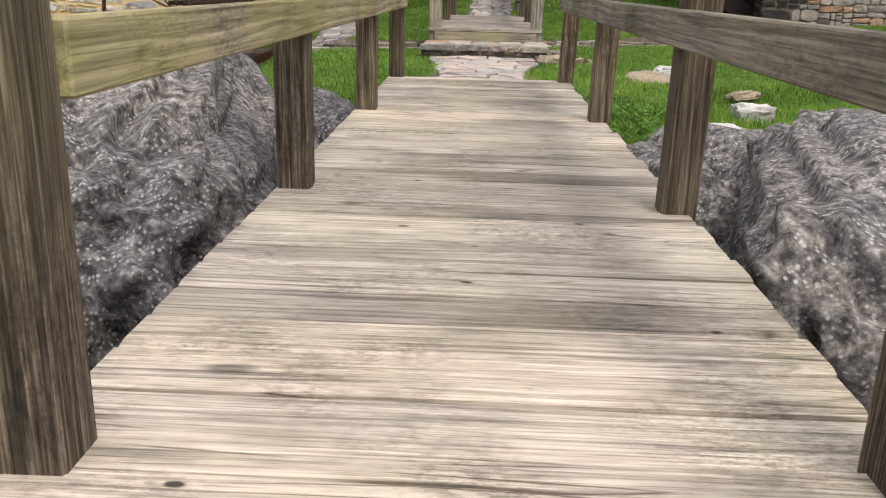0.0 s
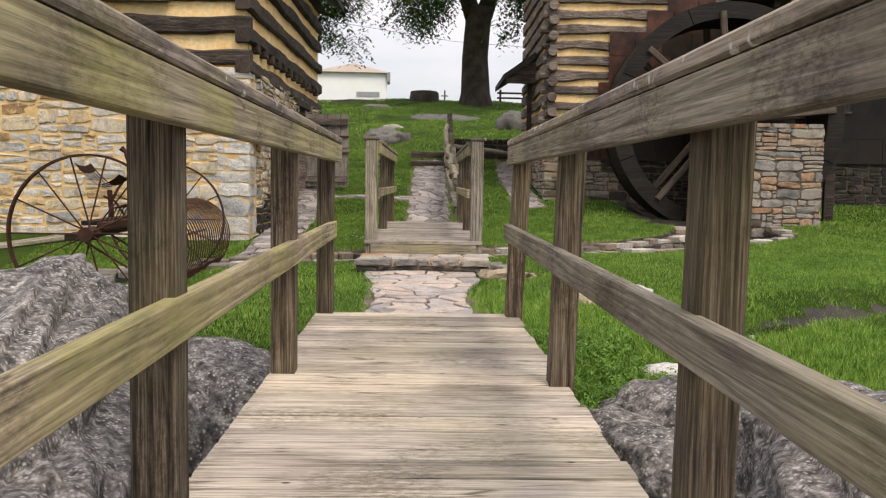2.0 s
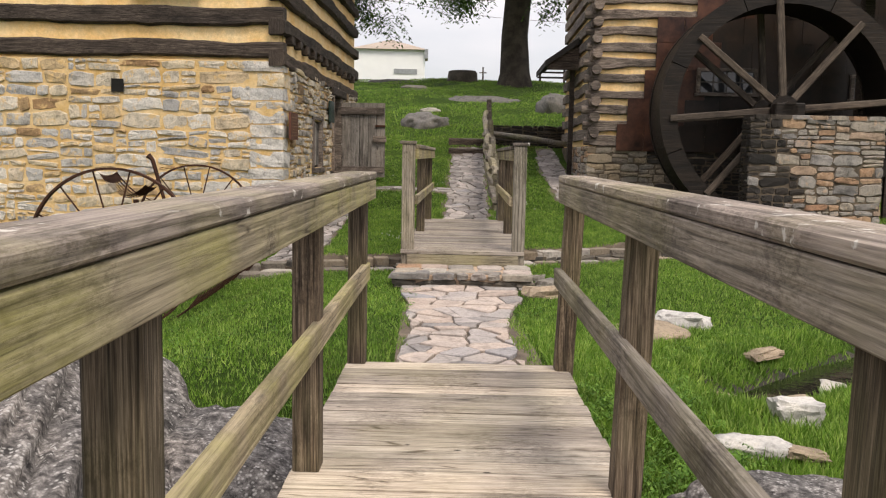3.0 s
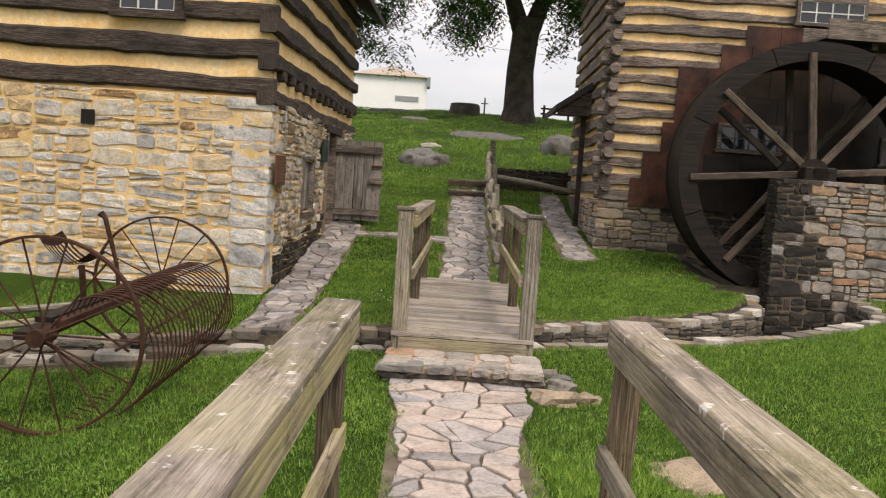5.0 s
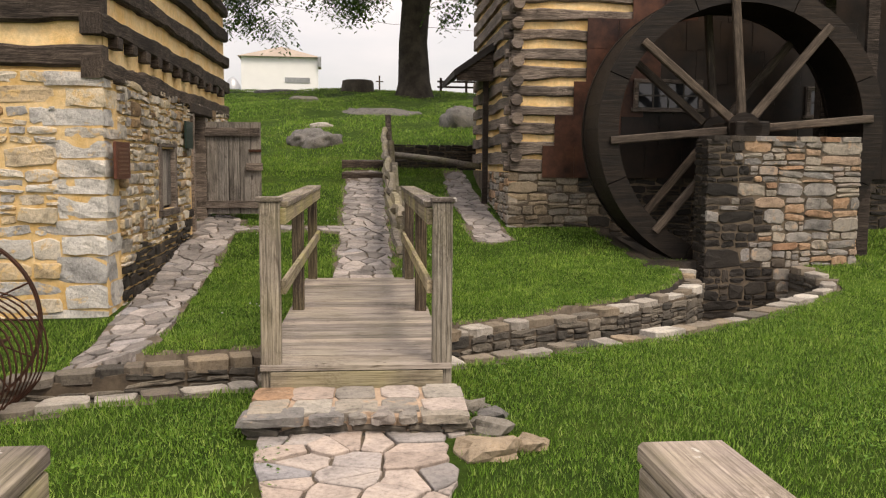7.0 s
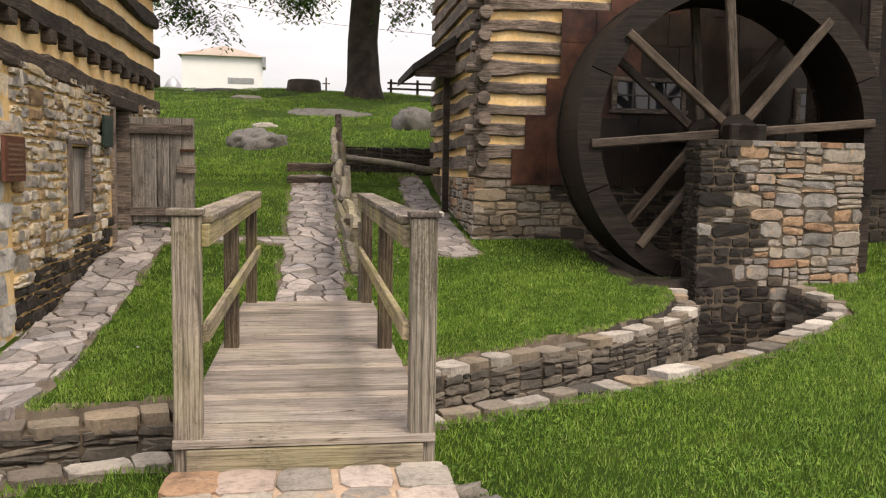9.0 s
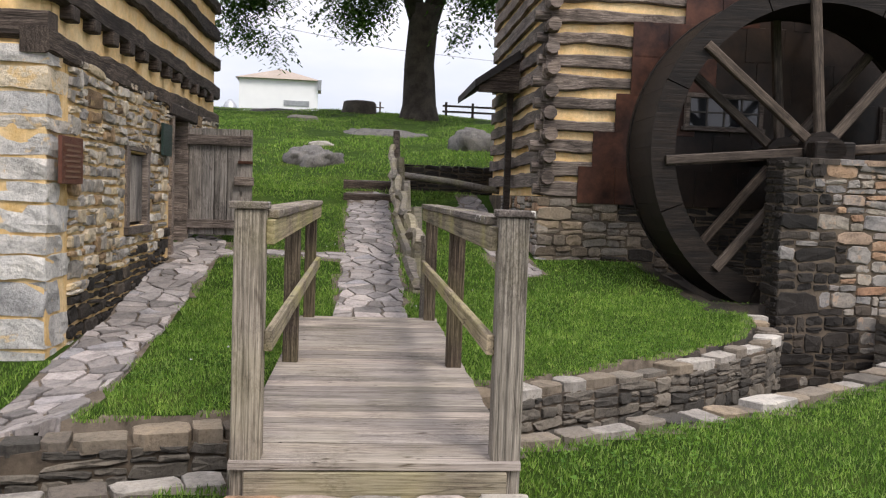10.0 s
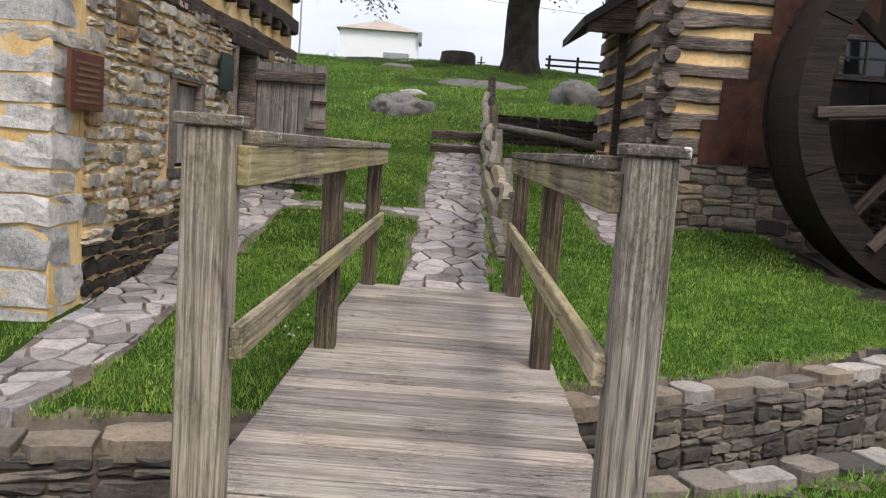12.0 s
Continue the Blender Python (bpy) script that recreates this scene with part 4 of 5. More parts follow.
for s, x0, x1 in ((1, -3.35, 0.5), (-1, -3.25, -7.1)):
    bm = bmesh.new()
    q = [(x0, 7.15), (x1, 4.72), (x1, 4.60), (x0, 7.03)]
    a = [bm.verts.new((x, -0.35, z)) for x, z in q]
    b = [bm.verts.new((x, HD + 0.35, z)) for x, z in q]
    bm.faces.new(a)
    bm.faces.new(b[::-1])
    for i in range(4):
        bm.faces.new((a[i], b[i], b[(i + 1) % 4], a[(i + 1) % 4]))
    bmesh.ops.recalc_face_normals(bm, faces=bm.faces[:])
    part("roof", bm, SHINGLE, house, "dark shingle roof")
for yy in (0.02, HD - 0.08):
    bm = bmesh.new()
    a = [bm.verts.new(p) for p in ((-HL, yy, 5.0), (0, yy, 5.0), (-3.3, yy, 7.05))]
    b = [bm.verts.new(p) for p in ((-HL, yy + 0.06, 5.0), (0, yy + 0.06, 5.0), (-3.3, yy + 0.06, 7.05))]
    bm.faces.new(a)
    bm.faces.new(b[::-1])
    for i in range(3):
        bm.faces.new((a[i], b[i], b[(i + 1) % 3], a[(i + 1) % 3]))
    bmesh.ops.recalc_face_normals(bm, faces=bm.faces[:])
    part("gable", bm, DARK_LOG, house)


def sash(parent, x0, x1, z0, z1, y, cols, rows, frame_mat, bar_mat, fw=0.07, proud=0.05):
    """A window in a wall that faces -y: casing, glass panes and glazing bars."""
    win = part("window", box(x0 - fw, x1 + fw, y - proud, y + 0.05, z1, z1 + fw), frame_mat, parent, "small paned window in a timber casing")
    part("sill", box(x0 - fw - 0.03, x1 + fw + 0.03, y - proud - 0.02, y + 0.05, z0 - fw, z0), frame_mat, win)
    for a, b in ((x0 - fw, x0), (x1, x1 + fw)):
        part("casing", box(a, b, y - proud, y + 0.05, z0, z1), frame_mat, win)
    t = 0.012
    cw, rh = (x1 - x0) / cols, (z1 - z0) / rows
    for i in range(cols):
        for j in range(rows):
            part("pane", box(x0 + i * cw + t / 2, x0 + (i + 1) * cw - t / 2, y - 0.004, y + 0.004, z0 + j * rh + t / 2, z0 + (j + 1) * rh - t / 2, 0), GLASS, win)
    for i in range(cols + 1):
        part("glazing_bar", box(x0 + i * cw - t, x0 + i * cw + t, y - 0.02, y + 0.01, z0, z1, 0.002), bar_mat, win)
    for j in range(rows + 1):
        part("glazing_bar", box(x0, x1, y - 0.018, y + 0.008, z0 + j * rh - t, z0 + j * rh + t, 0.002), bar_mat, win)
    part("backing", box(x0, x1, y + 0.01, y + 0.04, z0, z1, 0), DARK_IN, win)
    return win


sash(house, -1.92, -1.24, 3.30, 4.05, -0.055, 3, 3, DARK_LOG, WHITE_PAINT, 0.10, 0.03)

part("door_jamb", box(-0.18, 0.045, 4.10, 4.22, 0.30, 2.20), GREY_LOG, house, "weathered reddish door jamb")
part("door_jamb", box(-0.18, 0.03, 5.10, 5.20, 0.30, 2.20), GREY_LOG, house)
part("lintel", box(-0.20, 0.06, 3.95, 5.6, 2.14, 2.30, 0.02), DARK_LOG, house)
part("threshold", box(-0.42, 0.03, 4.2, 5.12, 0.30, 0.50, 0.01), GREY_FLAG, house)
# Black panel painted as the unlit room seen through the doorway.
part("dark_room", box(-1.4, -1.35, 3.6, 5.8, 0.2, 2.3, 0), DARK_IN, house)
# Black backing colours the gaps between the door boards as shade.
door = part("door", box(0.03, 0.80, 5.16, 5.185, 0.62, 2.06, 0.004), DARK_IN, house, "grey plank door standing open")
for k in range(5):
    part("board", beam(1.46, 0.03, 0.165, 0.004, 8, k + 60), GREY_PLANK, door, m=Matrix.Translation((0.035 + 0.172 * k + 0.085, 5.15, 0.61)) @ Matrix.Rotation(radians(-90), 4, "Y"))
for z0, z1 in ((0.70, 0.82), (1.84, 1.98)):
    part("ledge", box(0.02, 0.88, 5.085, 5.13, z0, z1), GREY_LOG, door)
part("latch", box(0.66, 0.92, 5.07, 5.13, 1.30, 1.42), GREY_LOG, door, "wooden door latch")
part("hinge", box(0.70, 0.90, 5.10, 5.14, 1.60, 1.64), RUST, door)
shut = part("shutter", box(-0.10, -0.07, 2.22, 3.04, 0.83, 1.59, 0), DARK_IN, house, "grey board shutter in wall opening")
for k in range(3):
    part("board", box(-0.07, -0.04, 2.3 + k * 0.235, 2.525 + k * 0.235, 0.86, 1.58), GREY_BOARD, shut)
for a, b in ((2.16, 2.28), (2.99, 3.10)):
    part("casing", box(-0.12, 0.025, a, b, 0.80, 1.64), GREY_LOG, shut)
part("sill", box(-0.12, 0.05, 2.14, 3.12, 0.74, 0.82), GREY_LOG, shut)
part("lintel", box(-0.12, 0.03, 2.14, 3.12, 1.62, 1.70), GREY_LOG, shut)
plaque = thing("wall_plaque", pose(-1.878, 13.22, 1.25, 0, 0, -3.1), "bronze plaque with raised unreadable lettering on the stone wall", "plaque")
part("plate", box(0.05, 0.08, 0.12, 0.62, 0.0, 0.38), PLAQUE, plaque)
for k in range(7):
    part("text_bar", box(0.0805, 0.084, 0.18 + 0.02 * (k % 3), 0.56 - 0.02 * (k % 2), 0.05 + k * 0.042, 0.066 + k * 0.042, 0), BAR, plaque)
sign = thing("wall_sign", pose(-1.73, 16.68, 1.62, 0, 0, -3.1), "small dark green sign hung beside the doorway", "sign")
part("plate", box(0.07, 0.10, 0.05, 0.5, 0.0, 0.38), GREEN_SIGN, sign)

# ---- log mill ----
MX, MY = 3.20, 17.80
mill = thing("mill", pose(MX, MY, 0, 0, 0, -3.0), "tall log mill on a stone base with cream daub", "mill")
MW, MD, MB = 10.5, 4.7, 1.30
part("wall", box(0.0, MW, 0.0, 0.45, -0.6, MB, 0), GREY_MORTAR, mill, "dark coursed stone foundation")
part("wall", box(0.0, 0.45, 0.46, MD, -0.6, MB, 0), GREY_MORTAR, mill)
part("wall", box(MW - 0.4, MW, 0.46, MD, -0.6, MB, 0), GREY_MORTAR, mill)
part("wall", box(0.46, MW - 0.41, MD - 0.4, MD, -0.6, MB, 0), GREY_MORTAR, mill)
# Stones behind the wheel are wet; their black also paints in its shade.
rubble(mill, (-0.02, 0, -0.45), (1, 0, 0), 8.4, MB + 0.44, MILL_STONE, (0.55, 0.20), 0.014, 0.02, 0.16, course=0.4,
       pick=lambda u, v: BLACKENED_STONE if u > 1.25 + 0.3 * math.sin(v * 6) else MILL_STONE)
rubble(mill, (0, 3.2, 0.1), (0, -1, 0), 3.22, MB - 0.1, PIER_STONE, (0.5, 0.22), 0.02, 0.02, 0.16, course=0.3)
part("daub_wall", box(0.08, MW, 0.05, 0.25, MB, 6.2, 0), DAUB, mill, "cream daub between the logs")
part("daub_wall", box(0.05, 0.25, 0.26, MD, MB, 6.2, 0), DAUB, mill)
part("daub_wall", box(MW - 0.2, MW, 0.26, MD, MB, 6.2, 0), DAUB, mill)
part("daub_wall", box(0.26, MW - 0.21, MD - 0.2, MD, MB, 6.2, 0), DAUB, mill)
for k in range(16):
    z = 1.40 + 0.297 * k
    part("log", beam(MW - 0.05 * (k % 2), 0.2, 0.175 + 0.02 * math.sin(k * 1.7), 0.042, 84, k + 40), GREY_LOG, mill, m=Matrix.Translation((0.02 + 0.03 * (k % 3), 0.085, z)))
    part("log", beam(MD, 0.2, 0.18, 0.036, 44, k + 90), GREY_LOG, mill, m=Matrix.Translation((0.08, 0.0, z + 0.145)) @ Matrix.Rotation(radians(90), 4, "Z"))
    e = 0.10 + 0.05 * ((k * 7) % 3)
    part("log_end", tube([(0.10, 0.12, z + 0.147), (0.10, -e, z + 0.147 + 0.01)], [0.105, 0.095], 9), GREY_LOG, mill)
    part("log_end", tube([(0.14, 0.10, z), (-e * 0.7, 0.10, z)], [0.085, 0.08], 8), GREY_LOG, mill)
for s, x0, x1 in ((1, MW / 2, -0.55), (-1, MW / 2 + 0.02, MW + 0.55)):
    bm = bmesh.new()
    q = [(x0, 9.2), (x1, 5.95), (x1, 5.80), (x0, 9.05)]
    a = [bm.verts.new((x, -0.45, z)) for x, z in q]
    b = [bm.verts.new((x, MD + 0.45, z)) for x, z in q]
    bm.faces.new(a)
    bm.faces.new(b[::-1])
    for i in range(4):
        bm.faces.new((a[i], b[i], b[(i + 1) % 4], a[(i + 1) % 4]))
    bmesh.ops.recalc_face_normals(bm, faces=bm.faces[:])
    part("roof", bm, SHINGLE, mill, "dark shingle roof")
for x0, x1, z0, z1, c, r in ((2.05, 3.05, 2.34, 2.74, 4, 2), (4.92, 5.95, 2.26, 2.66, 4, 2), (3.22, 4.32, 4.62, 4.98, 4, 2)):
    sash(mill, x0, x1, z0, z1, -0.10, c, r, GREY_LOG, WHITE_PAINT if z0 > 4 else DULL_PAINT, 0.06, 0.03)
part("shutter", box(3.18, 4.40, -0.06, -0.03, 5.05, 5.5), GREY_LOG, mill)
rows_z = (1.24, 1.73, 2.22, 2.75, 3.28, 3.74, 4.16, 4.52)
rows_x = (0.53, 0.72, 1.02, 1.22, 1.22, 1.95, 2.35)
for j in range(7):
    x = rows_x[j]
    k = 0
    while x < 7.0:
        w = 0.50 + 0.14 * rng.random()
        z0, z1 = rows_z[j], rows_z[j + 1]
        if x < 7.0:
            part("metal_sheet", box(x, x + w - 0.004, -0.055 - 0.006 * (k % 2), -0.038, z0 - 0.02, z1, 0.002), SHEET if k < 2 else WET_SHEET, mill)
        x += w
        k += 1
bm = bmesh.new()
q = [(0.02, 3.62), (-0.72, 3.10), (-0.72, 2.98), (0.02, 3.48)]
a = [bm.verts.new((x, 1.75, z)) for x, z in q]
b = [bm.verts.new((x, 4.3, z)) for x, z in q]
bm.faces.new(a)
bm.faces.new(b[::-1])
for i in range(4):
    bm.faces.new((a[i], b[i], b[(i + 1) % 4], a[(i + 1) % 4]))
bmesh.ops.recalc_face_normals(bm, faces=bm.faces[:])
part("porch_roof", bm, SHINGLE, mill, "small dark lean-to porch roof")
bm = bmesh.new()
a = [bm.verts.new((x, 1.80, z)) for x, z in ((0.0, 3.48), (-0.66, 3.02), (-0.66, 2.92), (0.0, 2.92))]
b = [bm.verts.new((x, 1.90, z)) for x, z in ((0.0, 3.48), (-0.66, 3.02), (-0.66, 2.92), (0.0, 2.92))]
bm.faces.new(a)
bm.faces.new(b[::-1])
for i in range(4):
    bm.faces.new((a[i], b[i], b[(i + 1) % 4], a[(i + 1) % 4]))
bmesh.ops.recalc_face_normals(bm, faces=bm.faces[:])
part("porch_gable", bm, DARK_LOG, mill)
part("porch_post", box(-0.16, -0.06, 2.0, 2.1, 0.6, 3.0), DARK_LOG, mill)
part("porch_beam", box(-0.55, 0.02, 1.9, 2.0, 2.93, 3.03), DARK_LOG, mill)

# ---- pier and water wheel ----
pier = thing("stone_pier", pose(0, 0, 0), "stone pier carrying the wheel axle, wet and blackened", "pier")
part("core", box(5.40, 7.62, 15.32, 15.70, -0.95, 1.78, 0.01), GREY_MORTAR, pier)
dark_edge = lambda u, v: BLACKENED_STONE if u < 0.72 + 0.22 * math.sin(v * 4.1 + 1) + (0.6 if v < 1.0 else 0.0) and rng.random() < 0.9 else PIER_STONE
rubble(pier, (5.38, 15.32, -0.9), (1, 0, 0), 2.26, 2.70, PIER_STONE, (0.52, 0.22), 0.016, 0.02, 0.16, pick=dark_edge, course=0.5)
rubble(pier, (5.40, 15.70, -0.9), (0, -1, 0), 0.38, 2.70, BLACKENED_STONE, (0.3, 0.15), 0.015, 0.02, 0.16, course=0.3)
rubble(pier, (7.62, 15.32, -0.9), (0, 1, 0), 0.38, 2.70, PIER_STONE, (0.3, 0.15), 0.015, 0.02, 0.16, course=0.3)
for k in range(7):
    piece("cap_stone", rng.choice(stone_forms(BLACKENED_STONE if k < 2 else PIER_STONE)), pier, Matrix.Translation((5.56 + k * 0.32, 15.5, 1.80)) @ Matrix.Rotation(radians(-90), 4, "X") @ Matrix.Diagonal((0.33, 0.07, 0.46, 1)))

WX, WZ, WR, WY0, WY1 = 6.12, 1.94, 2.05, -0.10, 0.92
wheel = thing("water_wheel", pose(WX, 15.9, WZ, 0, 0, -5), "large dark wet wooden overshot water wheel with eight spokes", "water wheel")


def arc_board(r0, r1, a0, a1, y0, y1, seg=8):
    bm = bmesh.new()
    rows = []
    for i in range(seg + 1):
        t = a0 + (a1 - a0) * i / seg
        c, s = math.cos(t), math.sin(t)
        rows.append([bm.verts.new(p) for p in ((c * r0, y0, s * r0), (c * r1, y0, s * r1), (c * r1, y1, s * r1), (c * r0, y1, s * r0))])
    for a, b in zip(rows, rows[1:]):
        for k in range(4):
            bm.faces.new((a[k], a[(k + 1) % 4], b[(k + 1) % 4], b[k]))
    bm.faces.new(rows[0])
    bm.faces.new(rows[-1][::-1])
    bmesh.ops.recalc_face_normals(bm, faces=bm.faces[:])
    return bm


for yy in (WY0, WY1):
    for k in range(8):
        a0 = math.pi / 4 * k + math.pi / 8
        part("rim_board", arc_board(1.76, WR, a0 + 0.004, a0 + math.pi / 4 - 0.004, yy, yy + 0.075), WHEEL_WOOD, wheel)
for k in range(8):
    a0 = math.pi / 4 * k
    part("sole_board", arc_board(1.77, 1.80, a0 + 0.002, a0 + math.pi / 4 - 0.002, WY0 + 0.08, WY1 - 0.005), WHEEL_WOOD, wheel)
for k in range(36):
    a0 = 2 * math.pi * k / 36
    part("bucket_board", box(-0.012, 0.012, WY0 + 0.08, WY1 - 0.005, 1.80, 2.01, 0), WHEEL_WOOD, wheel, m=Matrix.Rotation(a0, 4, "Y"))
    part("bucket_face", arc_board(2.01, 2.03, a0 + 0.001, a0 + math.pi / 18 - 0.001, WY0 + 0.08, WY1 - 0.005, 2), WHEEL_WOOD, wheel)
spoke = to_mesh("spoke", beam(1.74, 0.075, 0.115, 0.006, 8, 5), SPOKE_WOOD)
for yy in (WY0 - 0.035, WY1 + 0.02):
    for k in range(8):
        piece("spoke", spoke, wheel, Matrix.Translation((0, yy + 0.02, 0)) @ Matrix.Rotation(math.pi / 4 * k - 0.09, 4, "Y") @ Matrix.Translation((0.14, 0, 0)))
part("axle", tube([(0, -0.48, 0), (0, 2.0, 0)], 0.13, 14), WHEEL_WOOD, wheel)
for yy in (WY0, WY1):
    part("hub", tube([(0, yy - 0.09, 0), (0, yy + 0.10, 0)], 0.24, 16), WHEEL_WOOD, wheel)
part("bearing", box(-0.24, 0.24, -0.48, -0.24, -0.17, 0.10, 0.02), WHEEL_WOOD, wheel)
flume = thing("flume", pose(0, 0, 0), "weathered timber flume trough above the wheel", "flume")
part("floor_board", box(6.15, 13.0, 15.85, 16.70, 4.06, 4.11), GREY_LOG, flume)
part("side_board", box(6.15, 13.0, 15.80, 15.845, 4.04, 4.36), GREY_LOG, flume)
part("side_board", box(6.15, 13.0, 16.705, 16.75, 4.04, 4.36), GREY_LOG, flume)
part("brace", box(7.15, 7.27, 15.72, 15.795, 3.98, 4.75), GREY_LOG, flume)
part("brace", box(6.9, 7.0, 15.9, 17.8, 3.93, 4.04), DARK_LOG, flume)
for xx in (7.9, 12.0):
    part("trestle_post", box(xx, xx + 0.18, 16.8, 16.98, -0.4, 4.04), DARK_LOG, flume)
    part("trestle_post", box(xx, xx + 0.18, 15.72, 15.79, -0.1, 4.04), DARK_LOG, flume)

# ---- hay rake ----
rake = thing("hay_rake", pose(0, 0, 0), "rusty antique dump hay rake with two spoked iron wheels on grass", "hay rake")
HUBS = ((-2.36, 8.1, 0.27), (-2.46, 10.95, 0.26))
for hx, hy, hzz in HUBS:
    wh = part("wheel", hoop(0.66, 0.018, 0.05, 56), RUST, rake, "rusty spoked iron wheel", m=Matrix.Translation((hx, hy, hzz)))
    part("hub", tube([(0, -0.11, 0), (0, 0.11, 0)], [0.06, 0.06], 12), RUST, wh)
    for k in range(14):
        t = 2 * math.pi * k / 14
        part("spoke", tube([(0.05 * math.cos(t), 0.05 * (-1) ** k, 0.05 * math.sin(t)), (0.65 * math.cos(t), 0, 0.65 * math.sin(t))], 0.0075, 5), RUST, wh)
part("axle", tube([HUBS[0], HUBS[1]], 0.028, 8), RUST, rake)
part("beam", box(-2.62, -2.50, 8.25, 10.8, 0.20, 0.26), WHEEL_WOOD, rake, "cracked wooden rake beam")
part("beam", box(-2.34, -2.27, 8.22, 10.82, 0.30, 0.36), RUST, rake)
part("beam", box(-2.48, -2.36, 8.25, 10.8, 0.33, 0.37), WHEEL_WOOD, rake)
for k in range(24):
    yy = 8.35 + k * 0.104
    pts = []
    for i in range(15):
        t = radians(118 - i * 16.5)
        pts.append((-2.06 + 0.40 * math.cos(t) - 0.02 * i * 0.3, yy, 0.12 + 0.40 * math.sin(t) - 0.006 * i + rng.uniform(-0.002, 0.002)))
    part("tine", tube([(-2.31, yy, 0.34)] + pts, 0.0075, 5), RUST, rake)
part("clearing_bar", tube([(-1.95, 8.3, 0.16), (-1.98, 10.8, 0.16)], 0.012, 6), RUST, rake)
part("seat_post", tube([(-2.50, 9.15, 0.24), (-2.52, 9.12, 0.62)], 0.025, 8), RUST, rake)
bm = bmesh.new()
grid = [[bm.verts.new((-2.52 + 0.20 * u, 9.0 + 0.22 * v, 0.64 + 0.10 * (abs(u) ** 2) + 0.10 * max(0, -u) + 0.03 * v * v)) for u in np.linspace(-1, 1, 9)] for v in np.linspace(-1, 1, 16)]
for i in range(15):
    for j in range(8):
        if not (i % 2 == 1 and 1 <= j <= 5):
            bm.faces.new((grid[i][j], grid[i][j + 1], grid[i + 1][j + 1], grid[i + 1][j]))
bmesh.ops.solidify(bm, geom=bm.faces[:], thickness=0.008)
part("seat", bm, RUST, rake, "slotted iron seat")
part("lever", tube([(-2.30, 9.35, 0.30), (-2.33, 9.33, 0.62), (-2.42, 9.30, 0.98), (-2.46, 9.30, 1.02)], [0.018, 0.016, 0.02, 0.03], 6), RUST, rake, "rusty hand lever")
part("foot_lever", tube([(-2.5, 9.7, 0.26), (-2.62, 9.6, 0.5), (-2.7, 9.5, 0.55)], 0.012, 6), RUST, rake)
for yy in (9.0, 9.9):
    part("shaft", tube([(-2.55, yy, 0.22), (-5.2, yy + 0.1 * (yy - 9.4), -0.18)], 0.032, 7), FENCE_WOOD, rake, "weathered wooden shaft")
for k in range(4):
    part("brace", tube([(-2.56, 8.4 + k * 0.75, 0.22), (-2.15, 8.42 + k * 0.75, -0.04)], 0.011, 5), RUST, rake)


# ---- boulders and loose rocks ----
def rock(name, m, size, seed, mat, label, category="rock", sub=5, amp=0.28, group="", square=0.75):
    bm = bmesh.new()
    bmesh.ops.create_icosphere(bm, subdivisions=sub, radius=1.0)
    s = Vector((seed * 3.1, seed * 1.3, seed * 2.2))
    for v in bm.verts:
        p = v.co.copy()
        n1 = noise.noise(p * 1.1 + s) * amp + abs(noise.noise(p * 2.6 + s)) * amp * 0.6 + (0.5 - abs(noise.noise(p * 4.3 + s))) * amp * 0.35 + noise.noise(p * 9 + s) * amp * 0.15 + abs(noise.noise(p * 15 + s)) * amp * -0.10 + noise.noise(p * 26 + s) * amp * 0.05
        q = Vector((abs(p.x) ** square * (1 if p.x > 0 else -1), abs(p.y) ** square * (1 if p.y > 0 else -1), abs(p.z) ** (square + 0.05) * (1 if p.z > 0 else -1)))
        v.co = Vector((q.x * size[0], q.y * size[1], q.z * size[2])) * (1 + n1)
    ob = new(name, to_mesh(name, bm, mat, sub > 3))
    ob.matrix_basis = m
    return tagged(ob, label, category, group)


rock("boulder", pose(-1.45, 3.65, -0.52, 6, -14, 12), (0.84, 1.60, 0.78), 3, ROCK, "huge dark grey limestone boulder speckled with white lichen", "boulder", 6, square=0.56)
rock("boulder", pose(-2.9, 4.6, -0.55, 0, 6, 40), (1.0, 1.3, 0.70), 5, ROCK, "broad dark grey boulder beside the footbridge", "boulder", 6)
rock("boulder", pose(-0.62, 4.55, -0.32, 0, 18, 20), (0.36, 0.55, 0.30), 7, ROCK, "dark cracked rock beside the bridge post", "boulder", 5)
rock("boulder", pose(1.72, 2.75, -0.72, 4, 8, -14), (0.76, 1.12, 0.70), 9, ROCK, "large grey creviced boulder below the bridge", "boulder", 6, square=0.58)
rock("boulder", pose(2.95, 3.3, -0.78, 0, 0, 30), (0.95, 1.1, 0.72), 12, ROCK, "grey rough boulder on the creek bank", "boulder", 6)
rock("boulder", pose(1.02, 3.72, -0.36, 0, 0, 15), (0.24, 0.40, 0.24), 14, ROCK, "small grey boulder by the bridge edge", "boulder", 5)
rock("boulder", pose(1.42, 4.20, -0.36, 0, 6, 20), (0.38, 0.34, 0.26), 17, ROCK, "rough grey boulder at the lawn's edge below the bridge", "boulder", 5, square=0.65)
rock("boulder", pose(-0.85, 1.7, -0.95, 0, 0, 15), (0.55, 0.6, 0.45), 15, ROCK, "dark wet boulder in the creek bed", "boulder", 5)
rock("rock_slab", pose(1.70, 7.25, hz(1.70, 7.25) + 0.01, 5, -4, 25), (0.20, 0.24, 0.055), 21, TAN_ROCK, "flat tan rock slab lying in the grass", "rock", 4, 0.35)
rock("rock", pose(2.00, 7.58, hz(2.0, 7.58) + 0.03, 0, 0, -22), (0.18, 0.10, 0.075), 22, LIMESTONE, "pale white rock lying in the grass", "rock", 3, 0.6, square=0.55)
